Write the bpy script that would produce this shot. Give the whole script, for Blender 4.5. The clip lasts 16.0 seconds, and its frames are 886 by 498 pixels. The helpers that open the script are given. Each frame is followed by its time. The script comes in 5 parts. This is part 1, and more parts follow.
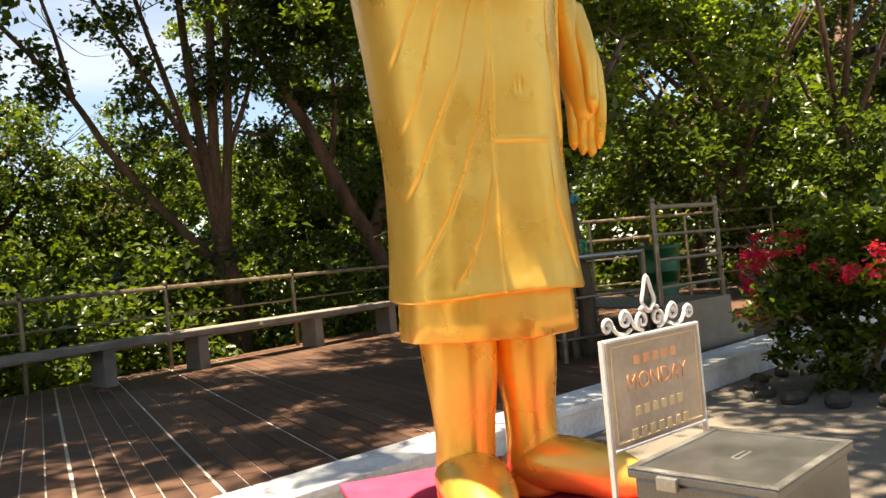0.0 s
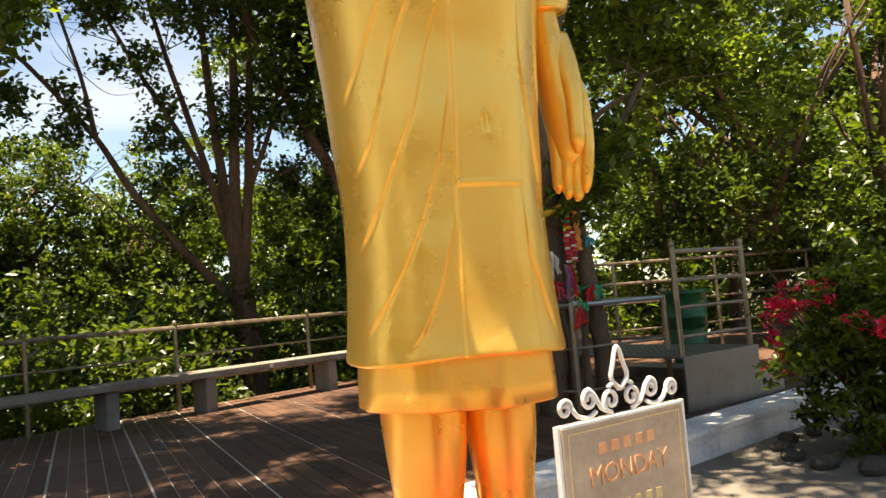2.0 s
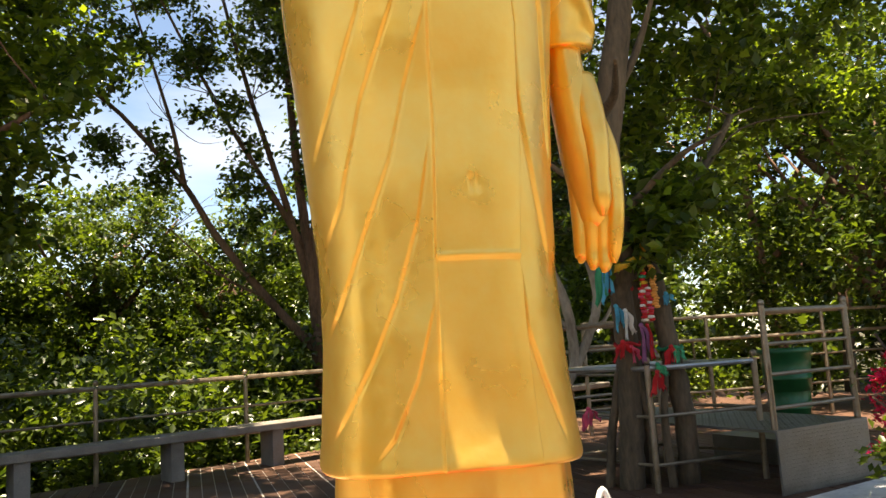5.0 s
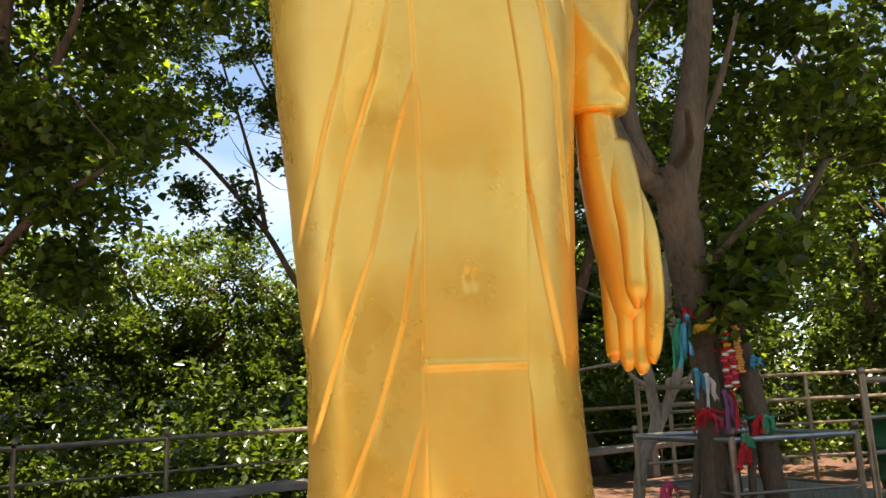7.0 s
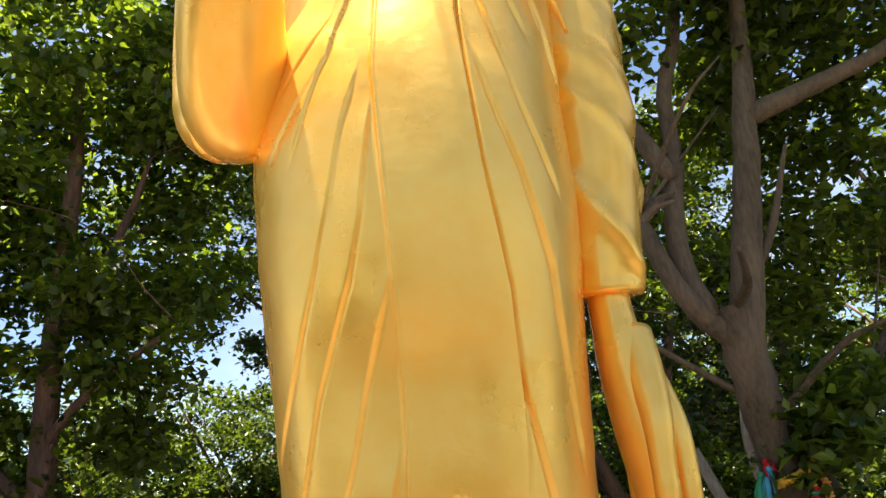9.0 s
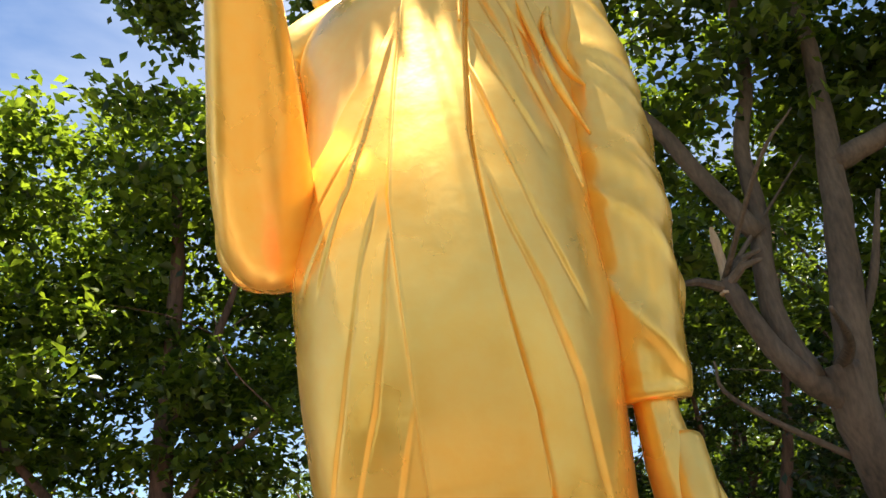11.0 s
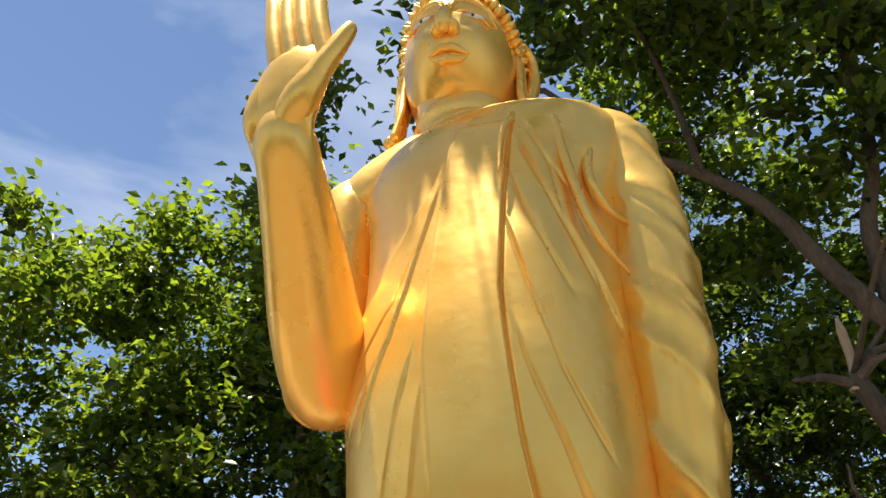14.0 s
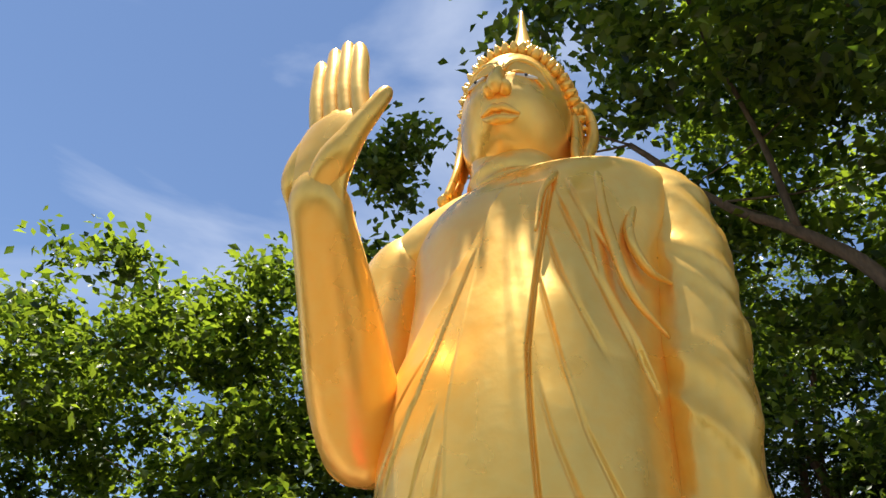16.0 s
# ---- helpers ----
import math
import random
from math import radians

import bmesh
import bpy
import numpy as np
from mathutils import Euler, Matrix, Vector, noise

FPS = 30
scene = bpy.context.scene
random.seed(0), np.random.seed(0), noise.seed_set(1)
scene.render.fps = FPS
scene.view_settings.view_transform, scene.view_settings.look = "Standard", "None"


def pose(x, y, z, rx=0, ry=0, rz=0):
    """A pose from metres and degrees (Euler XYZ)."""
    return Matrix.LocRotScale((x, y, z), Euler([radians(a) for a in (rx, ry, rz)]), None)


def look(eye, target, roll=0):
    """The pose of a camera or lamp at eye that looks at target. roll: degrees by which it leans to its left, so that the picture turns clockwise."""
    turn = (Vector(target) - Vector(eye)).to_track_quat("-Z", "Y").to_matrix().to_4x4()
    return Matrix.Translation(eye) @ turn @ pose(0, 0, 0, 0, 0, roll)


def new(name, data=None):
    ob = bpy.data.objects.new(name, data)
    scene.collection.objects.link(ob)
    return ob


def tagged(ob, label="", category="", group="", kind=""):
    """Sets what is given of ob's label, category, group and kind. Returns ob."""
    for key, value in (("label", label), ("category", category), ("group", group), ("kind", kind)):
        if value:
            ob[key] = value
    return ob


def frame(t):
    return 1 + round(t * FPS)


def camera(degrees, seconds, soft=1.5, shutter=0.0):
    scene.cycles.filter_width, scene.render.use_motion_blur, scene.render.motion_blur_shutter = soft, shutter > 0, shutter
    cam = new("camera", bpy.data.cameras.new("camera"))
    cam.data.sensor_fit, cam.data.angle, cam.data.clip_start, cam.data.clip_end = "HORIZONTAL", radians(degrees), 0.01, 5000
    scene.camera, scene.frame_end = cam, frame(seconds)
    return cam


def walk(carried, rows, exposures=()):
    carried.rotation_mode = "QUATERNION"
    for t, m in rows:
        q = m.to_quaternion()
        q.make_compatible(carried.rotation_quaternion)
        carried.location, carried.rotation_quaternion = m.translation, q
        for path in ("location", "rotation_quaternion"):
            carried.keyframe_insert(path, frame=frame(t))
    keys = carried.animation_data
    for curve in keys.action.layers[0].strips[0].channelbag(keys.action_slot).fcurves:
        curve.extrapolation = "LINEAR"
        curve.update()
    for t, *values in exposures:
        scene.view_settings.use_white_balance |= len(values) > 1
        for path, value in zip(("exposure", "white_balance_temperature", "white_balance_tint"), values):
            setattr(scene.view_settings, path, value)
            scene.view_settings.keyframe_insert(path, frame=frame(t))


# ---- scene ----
cam = camera(59.3, 16.0)
PATH = [
    (0, (-0.97, -2.798, 1.019), (-0.384, -0.886, 1.047), -5.4),
    (0.5, (-0.894, -2.77, 1.042), (-0.35, -0.846, 1.094), -5.4),
    (1, (-0.807, -2.722, 1.055), (-0.281, -0.793, 1.108), -6.0),
    (1.5, (-0.737, -2.658, 1.05), (-0.222, -0.728, 1.153), -5.5),
    (2, (-0.658, -2.577, 1.061), (-0.151, -0.647, 1.192), -4.8),
    (2.5, (-0.589, -2.506, 1.083), (-0.103, -0.571, 1.223), -4.9),
    (3, (-0.519, -2.439, 1.109), (-0.055, -0.503, 1.299), -4.8),
    (5.5, (-0.191, -2.199, 1.21), (-0.006, -0.226, 1.479), -3.4),
    (6, (-0.113, -2.125, 1.26), (-0.003, -0.149, 1.552), -3.0),
    (6.5, (-0.062, -2.076, 1.298), (0.004, -0.103, 1.619), -2.7),
    (7, (-0.018, -2.026, 1.338), (0.013, -0.059, 1.702), -2.6),
    (7.5, (0.028, -1.977, 1.384), (0.032, -0.023, 1.809), -2.3),
    (8, (0.081, -1.923, 1.439), (0.055, 0.012, 1.942), -3.1),
    (8.5, (0.123, -1.902, 1.485), (0.059, 0.005, 2.085), -3.7),
    (9, (0.163, -1.896, 1.518), (0.034, -0.028, 2.221), -4.6),
    (9.5, (0.205, -1.895, 1.548), (0.026, -0.054, 2.307), -5.4),
    (12, (0.442, -1.962, 1.658), (-0.043, -0.262, 2.594), -5.1),
    (12.5, (0.494, -1.983, 1.678), (-0.044, -0.318, 2.647), -4.2),
    (13, (0.546, -2.003, 1.694), (-0.048, -0.371, 2.687), -3.4),
    (13.5, (0.596, -2.011, 1.708), (-0.033, -0.411, 2.729), -2.8),
    (14, (0.641, -2.011, 1.719), (-0.027, -0.441, 2.763), -1.9),
    (14.5, (0.693, -2.006, 1.73), (-0.026, -0.476, 2.799), -0.8),
    (15, (0.732, -1.994, 1.736), (-0.028, -0.511, 2.842), 0.4),
    (15.5, (0.772, -1.968, 1.732), (-0.027, -0.526, 2.864), 2.1),
    (16, (0.805, -1.938, 1.731), (-0.068, -0.558, 2.886), 3.9),
]
walk(cam, [(t, look(eye, target, roll)) for t, eye, target, roll in PATH], exposures=[(0, 1.75, 8400, 10), (3, 1.78, 8400, 10), (5.5, 1.9, 8200, 10), (9, 1.85, 7250, 10), (12, 1.55, 6900, 10), (15, 1.24, 6700, 10), (16, 1.24, 6600, 10)])

# ---------------------------------------------------------------- light
SUN_FROM = Vector((-0.11, -0.075, 0.99)).normalized()
world = bpy.data.worlds.new("sky")
scene.world = world
world.use_nodes = True
wn, wl = world.node_tree.nodes, world.node_tree.links
wn.clear()
w_out = wn.new("ShaderNodeOutputWorld")
w_bg = wn.new("ShaderNodeBackground")
w_sky = wn.new("ShaderNodeTexSky")
w_sky.sky_type = "NISHITA"
w_sky.sun_disc = False
w_sky.sun_elevation = math.asin(SUN_FROM.z)
w_sky.sun_rotation = math.atan2(SUN_FROM.x, SUN_FROM.y)
w_sky.air_density, w_sky.dust_density, w_sky.ozone_density = 0.80, 0.05, 2.4
w_tc = wn.new("ShaderNodeTexCoord")
w_map = wn.new("ShaderNodeMapping")
w_map.inputs["Scale"].default_value = (1.2, 1.2, 3.2)
w_noise = wn.new("ShaderNodeTexNoise")
w_noise.inputs["Scale"].default_value = 1.9
w_noise.inputs["Detail"].default_value = 7
w_noise.inputs["Distortion"].default_value = 0.5
w_ramp = wn.new("ShaderNodeValToRGB")
w_ramp.color_ramp.elements[0].position, w_ramp.color_ramp.elements[1].position = 0.47, 0.80
w_ramp.color_ramp.elements[0].color, w_ramp.color_ramp.elements[1].color = (0, 0, 0, 1), (0.75, 0.75, 0.75, 1)
w_mix = wn.new("ShaderNodeMix")
w_mix.data_type = "RGBA"
w_mix.inputs["B"].default_value = (4.6, 5.0, 5.8, 1)
wl.new(w_tc.outputs["Generated"], w_map.inputs["Vector"])
wl.new(w_map.outputs["Vector"], w_noise.inputs["Vector"])
wl.new(w_noise.outputs["Fac"], w_ramp.inputs["Fac"])
wl.new(w_ramp.outputs["Color"], w_mix.inputs["Factor"])
wl.new(w_sky.outputs["Color"], w_mix.inputs["A"])
wl.new(w_mix.outputs["Result"], w_bg.inputs["Color"])
w_bg.inputs["Strength"].default_value = 0.082
wl.new(w_bg.outputs["Background"], w_out.inputs["Surface"])

sun = new("sun", bpy.data.lights.new("sun", "SUN"))
sun.data.energy, sun.data.angle, sun.data.color = 5.0, radians(0.53), (1.0, 0.95, 0.86)
sun.matrix_world = look(SUN_FROM * 30, (0, 0, 0))


# ---------------------------------------------------------------- materials
def material(name, low, high, rough=0.7, metal=0.0, scale=6.0, fine=60.0, bump=0.2, depth=0.01, stretch=(1, 1, 1), rough2=None, island=0.0, spread=(0.35, 0.65), random_ob=0.0):
    """Two colours blended by coarse and fine grain, with bump and uneven gloss."""
    m = bpy.data.materials.new(name)
    m.use_nodes = True
    n, l = m.node_tree.nodes, m.node_tree.links
    b = n["Principled BSDF"]
    tc, mp = n.new("ShaderNodeTexCoord"), n.new("ShaderNodeMapping")
    mp.inputs["Scale"].default_value = stretch
    l.new(tc.outputs["Object"], mp.inputs["Vector"])
    a, f = n.new("ShaderNodeTexNoise"), n.new("ShaderNodeTexNoise")
    a.inputs["Scale"].default_value, a.inputs["Detail"].default_value = scale, 5
    f.inputs["Scale"].default_value, f.inputs["Detail"].default_value = fine, 4
    for t in (a, f):
        l.new(mp.outputs["Vector"], t.inputs["Vector"])
    mix = n.new("ShaderNodeMath")
    mix.operation = "MULTIPLY_ADD"
    mix.inputs[1].default_value, mix.inputs[2].default_value = 0.35, 0.0
    l.new(f.outputs["Fac"], mix.inputs[0])
    add = n.new("ShaderNodeMath")
    add.operation = "MULTIPLY_ADD"
    add.inputs[1].default_value = 0.65
    l.new(a.outputs["Fac"], add.inputs[0])
    l.new(mix.outputs[0], add.inputs[2])
    last = add.outputs[0]
    for amount, node, socket in ((island, "ShaderNodeNewGeometry", "Random Per Island"), (random_ob, "ShaderNodeObjectInfo", "Random")):
        if amount:
            src, ma = n.new(node), n.new("ShaderNodeMath")
            ma.operation = "MULTIPLY_ADD"
            ma.inputs[1].default_value = amount
            l.new(src.outputs[socket], ma.inputs[0])
            sub = n.new("ShaderNodeMath")
            sub.operation = "SUBTRACT"
            sub.inputs[1].default_value = amount / 2
            l.new(last, sub.inputs[0])
            l.new(sub.outputs[0], ma.inputs[2])
            last = ma.outputs[0]
    ramp = n.new("ShaderNodeValToRGB")
    ramp.color_ramp.elements[0].position, ramp.color_ramp.elements[1].position = spread
    ramp.color_ramp.elements[0].color, ramp.color_ramp.elements[1].color = (*low, 1), (*high, 1)
    l.new(last, ramp.inputs["Fac"])
    l.new(ramp.outputs["Color"], b.inputs["Base Color"])
    b.inputs["Metallic"].default_value = metal
    if rough2 is None:
        b.inputs["Roughness"].default_value = rough
    else:
        mr = n.new("ShaderNodeMapRange")
        mr.inputs["From Min"].default_value, mr.inputs["From Max"].default_value = 0.35, 0.65
        mr.inputs["To Min"].default_value, mr.inputs["To Max"].default_value = rough, rough2
        l.new(a.outputs["Fac"], mr.inputs["Value"])
        l.new(mr.outputs["Result"], b.inputs["Roughness"])
    if bump:
        bp = n.new("ShaderNodeBump")
        bp.inputs["Strength"].default_value, bp.inputs["Distance"].default_value = bump, depth
        l.new(add.outputs[0], bp.inputs["Height"])
        l.new(bp.outputs["Normal"], b.inputs["Normal"])
    return m


def leaf_material(name, low, high, through_light=0.35):
    m = bpy.data.materials.new(name)
    m.use_nodes = True
    n, l = m.node_tree.nodes, m.node_tree.links
    b, out = n["Principled BSDF"], n["Material Output"]
    g, ramp = n.new("ShaderNodeNewGeometry"), n.new("ShaderNodeValToRGB")
    ramp.color_ramp.elements[0].color, ramp.color_ramp.elements[1].color = (*low, 1), (*high, 1)
    l.new(g.outputs["Random Per Island"], ramp.inputs["Fac"])
    l.new(ramp.outputs["Color"], b.inputs["Base Color"])
    b.inputs["Roughness"].default_value = 0.33
    b.inputs["Specular IOR Level"].default_value = 0.5
    tr, mx, bright = n.new("ShaderNodeBsdfTranslucent"), n.new("ShaderNodeMixShader"), n.new("ShaderNodeMix")
    bright.data_type, bright.blend_type = "RGBA", "MULTIPLY"
    bright.inputs["Factor"].default_value = 1
    bright.inputs["B"].default_value = (2.0, 2.0, 0.9, 1)
    l.new(ramp.outputs["Color"], bright.inputs["A"])
    l.new(bright.outputs["Result"], tr.inputs["Color"])
    mx.inputs["Fac"].default_value = through_light
    l.new(b.outputs["BSDF"], mx.inputs[1])
    l.new(tr.outputs["BSDF"], mx.inputs[2])
    l.new(mx.outputs["Shader"], out.inputs["Surface"])
    return m


M_GOLD = material("gold_paint", (1.0, 0.52, 0.080), (1.0, 0.61, 0.135), rough=0.22, rough2=0.38, metal=0.56, scale=3.5, fine=28, bump=0.22, depth=0.010)
M_PLANK = material("brown_deck_tile", (0.052, 0.022, 0.012), (0.118, 0.054, 0.030), rough=0.6, rough2=0.8, scale=3, fine=70, bump=0.15, depth=0.003, random_ob=0.25, stretch=(1, 1, 1))
M_GROUT = material("pale_grout", (0.42, 0.37, 0.32), (0.66, 0.60, 0.54), rough=0.9, scale=5, fine=90)
M_MARBLE = material("white_marble", (0.52, 0.52, 0.54), (0.82, 0.81, 0.80), rough=0.4, rough2=0.6, scale=3.2, fine=30, bump=0.05, spread=(0.36, 0.56))
M_CONCRETE = material("grey_concrete", (0.15, 0.125, 0.10), (0.27, 0.235, 0.20), rough=0.9, scale=4, fine=80, bump=0.3, depth=0.004)
M_GROUND = material("swept_earth_paving", (0.105, 0.086, 0.067), (0.20, 0.170, 0.138), rough=0.95, scale=1.6, fine=60, bump=0.4, depth=0.01)
M_STONE = material("dark_rough_stone", (0.035, 0.03, 0.024), (0.085, 0.07, 0.055), rough=0.95, scale=9, fine=60, bump=0.5, depth=0.01)
M_HILL = material("forest_floor", (0.03, 0.03, 0.012), (0.08, 0.065, 0.03), rough=1.0, scale=0.8, fine=12, bump=0.5, depth=0.05)
M_STEEL = material("dull_stainless_steel", (0.34, 0.32, 0.29), (0.54, 0.51, 0.47), rough=0.28, rough2=0.48, metal=0.9, scale=9, fine=120, bump=0.03, depth=0.002)
M_STAIN = material("brown_stained_steel", (0.20, 0.145, 0.09), (0.38, 0.30, 0.22), rough=0.35, rough2=0.55, metal=0.7, scale=9, fine=120, bump=0.05, depth=0.002)
M_CHECKER = material("checker_plate_steel", (0.17, 0.16, 0.15), (0.28, 0.265, 0.25), rough=0.35, rough2=0.55, metal=0.75, scale=5, fine=90, bump=0.1, depth=0.003)
M_WHITE = material("chipped_white_paint", (0.42, 0.38, 0.33), (0.74, 0.71, 0.67), rough=0.5, scale=14, fine=90, bump=0.15, depth=0.002, spread=(0.25, 0.5))
M_SIGN = material("weathered_sign_board", (0.40, 0.29, 0.21), (0.54, 0.41, 0.31), rough=0.35, rough2=0.6, metal=0.1, scale=5, fine=60, bump=0.05, depth=0.002)
M_ORANGE = material("faded_orange_lettering", (0.62, 0.25, 0.12), (0.72, 0.36, 0.18), rough=0.6, scale=20, fine=100, bump=0)
M_YELLOW = material("faded_yellow_lettering", (0.58, 0.40, 0.19), (0.66, 0.49, 0.27), rough=0.6, scale=20, fine=100, bump=0)
M_PINK = material("pink_carpet", (0.46, 0.025, 0.075), (0.62, 0.055, 0.125), rough=0.95, scale=8, fine=300, bump=0.4, depth=0.004)
M_BARK = material("brown_bark", (0.065, 0.036, 0.024), (0.21, 0.115, 0.075), rough=0.95, scale=5, fine=40, bump=0.8, depth=0.03, stretch=(1, 1, 0.25))
M_BARK_PALE = material("grey_bark", (0.055, 0.038, 0.021), (0.158, 0.107, 0.063), rough=0.95, scale=5, fine=40, bump=0.7, depth=0.025, stretch=(1, 1, 0.3))
M_WOOD_RAW = material("broken_pale_wood", (0.35, 0.22, 0.11), (0.55, 0.38, 0.22), rough=0.9, scale=8, fine=60, bump=0.5, depth=0.01, stretch=(1, 1, 0.2))
M_LEAF = leaf_material("tree_leaf", (0.010, 0.025, 0.005), (0.105, 0.145, 0.020), 0.40)
M_LEAF_DARK = leaf_material("dark_tree_leaf", (0.006, 0.019, 0.005), (0.034, 0.066, 0.012), 0.2)
M_LEAF_LIGHT = leaf_material("sunny_leaf", (0.014, 0.034, 0.006), (0.135, 0.180, 0.024), 0.45)
M_LEAF_CANOPY = leaf_material("canopy_leaf", (0.015, 0.034, 0.006), (0.155, 0.205, 0.027), 0.54)
M_FLOWER = leaf_material("crimson_bract", (0.50, 0.004, 0.04), (0.80, 0.02, 0.12), 0.25)
M_GREEN_PLASTIC = material("green_plastic", (0.005, 0.075, 0.022), (0.010, 0.12, 0.036), rough=0.4, scale=5, fine=50, bump=0.05)
M_DARK = material("dark_steel", (0.03, 0.03, 0.03), (0.06, 0.06, 0.06), rough=0.5, metal=0.4, scale=8, fine=60, bump=0.05)
M_LAMP = material("lamp_cover_white", (0.6, 0.6, 0.58), (0.8, 0.8, 0.78), rough=0.4, scale=8, fine=60, bump=0)
M_BOX = material("brushed_box_steel", (0.17, 0.165, 0.16), (0.26, 0.255, 0.245), rough=0.30, rough2=0.42, metal=0.85, scale=6, fine=150, bump=0.02, depth=0.001)


def cloth(name, colour):
    return material(name, tuple(c * 0.7 for c in colour), colour, rough=0.8, scale=14, fine=150, bump=0.2, depth=0.003)


C_RED, C_YELLOW, C_BLUE = cloth("red_ribbon", (0.55, 0.012, 0.014)), cloth("marigold_yellow", (0.80, 0.42, 0.03)), cloth("sky_blue_ribbon", (0.06, 0.36, 0.50))
C_GREEN, C_WHITE, C_PINK = cloth("green_ribbon", (0.03, 0.32, 0.14)), cloth("white_petal", (0.75, 0.70, 0.62)), cloth("pink_petal", (0.66, 0.07, 0.13))
C_SASH, C_MAUVE = cloth("soft_orange_petal", (0.80, 0.34, 0.07)), cloth("mauve_ribbon", (0.30, 0.10, 0.22))
M_BARK_WHITE = material("bleached_bark", (0.20, 0.145, 0.10), (0.46, 0.37, 0.28), rough=0.95, scale=6, fine=40, bump=0.6, depth=0.02, stretch=(1, 1, 0.35))
C_EYE_WHITE, C_EYE_DARK = cloth("eye_white_enamel", (0.8, 0.8, 0.78)), cloth("eye_black_enamel", (0.02, 0.02, 0.02))


# ---------------------------------------------------------------- builders
def part(name, bm, mat, parent=None, label="", smooth=False):
    me = bpy.data.meshes.new(name)
    bm.to_mesh(me)
    bm.free()
    for m in (mat if isinstance(mat, (list, tuple)) else [mat]):
        me.materials.append(m)
    if smooth:
        me.polygons.foreach_set("use_smooth", [True] * len(me.polygons))
    ob = new(name, me)
    if parent is not None:
        ob.parent = parent
    if label:
        ob["label"] = label
    return ob


def mesh_ob(name, verts, faces, mat, parent=None, smooth=False):
    me = bpy.data.meshes.new(name)
    me.from_pydata(verts, [], faces)
    me.materials.append(mat)
    if smooth:
        me.polygons.foreach_set("use_smooth", [True] * len(me.polygons))
    ob = new(name, me)
    if parent is not None:
        ob.parent = parent
    return ob


def thing(name, m, label, category, group="", kind=""):
    ob = new(name)
    ob.matrix_world = m
    ob.empty_display_size = 0.1
    return tagged(ob, label, category, group, kind)


def add_box(bm, lo, hi, bevel=0.0, m=None):
    geo = bmesh.ops.create_cube(bm, size=1.0)["verts"]
    c, s = [(a + b) / 2 for a, b in zip(lo, hi)], [b - a for a, b in zip(lo, hi)]
    for v in geo:
        v.co = Vector((c[0] + v.co.x * s[0], c[1] + v.co.y * s[1], c[2] + v.co.z * s[2]))
    if bevel:
        es = {e for v in geo for e in v.link_edges}
        r = bmesh.ops.bevel(bm, geom=list(es), offset=bevel, segments=2, affect="EDGES", profile=0.6)
        geo = list({v for f in r["faces"] for v in f.verts} | {v for v in geo if v.is_valid})
    if m is not None:
        for v in geo:
            if v.is_valid:
                v.co = m @ v.co
    return geo


def box(lo, hi, bevel=0.0):
    bm = bmesh.new()
    add_box(bm, lo, hi, bevel)
    return bm


def smooth_path(points, steps=6):
    """Catmull-Rom through points of any dimension."""
    p = [np.array(q, float) for q in points]
    p = [2 * p[0] - p[1]] + p + [2 * p[-1] - p[-2]]
    out = []
    for i in range(1, len(p) - 2):
        for k in range(steps):
            t = k / steps
            a, b, c, d = p[i - 1], p[i], p[i + 1], p[i + 2]
            out.append(0.5 * (2 * b + (c - a) * t + (2 * a - 5 * b + 4 * c - d) * t * t + (3 * b - a - 3 * c + d) * t ** 3))
    return out + [p[-2]]


def add_tube(bm, points, radii, sides=10, flat=None, cap=True, up=(0, 0, 1)):
    """A tube along points; radii is a number or one for each point; flat: (wide, thick) factors across."""
    pts = [Vector(p) for p in points]
    if not hasattr(radii, "__len__"):
        radii = [radii] * len(pts)
    rings, side = [], None
    for i, p in enumerate(pts):
        d = (pts[min(i + 1, len(pts) - 1)] - pts[max(i - 1, 0)]).normalized()
        if side is None:
            side = d.cross(Vector(up))
            side = side.normalized() if side.length > 1e-3 else d.orthogonal().normalized()
        else:
            side = (side - d * side.dot(d)).normalized()
        other = d.cross(side)
        fa, fb = flat if flat else (1, 1)
        rings.append([bm.verts.new(p + (side * math.cos(2 * math.pi * k / sides) * fa + other * math.sin(2 * math.pi * k / sides) * fb) * radii[i]) for k in range(sides)])
    for a, b in zip(rings, rings[1:]):
        for k in range(sides):
            bm.faces.new((a[k], a[(k + 1) % sides], b[(k + 1) % sides], b[k]))
    if cap:
        bm.faces.new(list(reversed(rings[0])))
        bm.faces.new(rings[-1])
    return rings


def tube(points, radii, sides=10, flat=None):
    bm = bmesh.new()
    add_tube(bm, points, radii, sides, flat)
    return bm


def add_ball(bm, centre, radii, u=12, v=8, m=None):
    geo = bmesh.ops.create_uvsphere(bm, u_segments=u, v_segments=v, radius=1.0)["verts"]
    for w in geo:
        q = Vector((w.co.x * radii[0], w.co.y * radii[1], w.co.z * radii[2]))
        w.co = Vector(centre) + (m @ q if m is not None else q)
    return geo


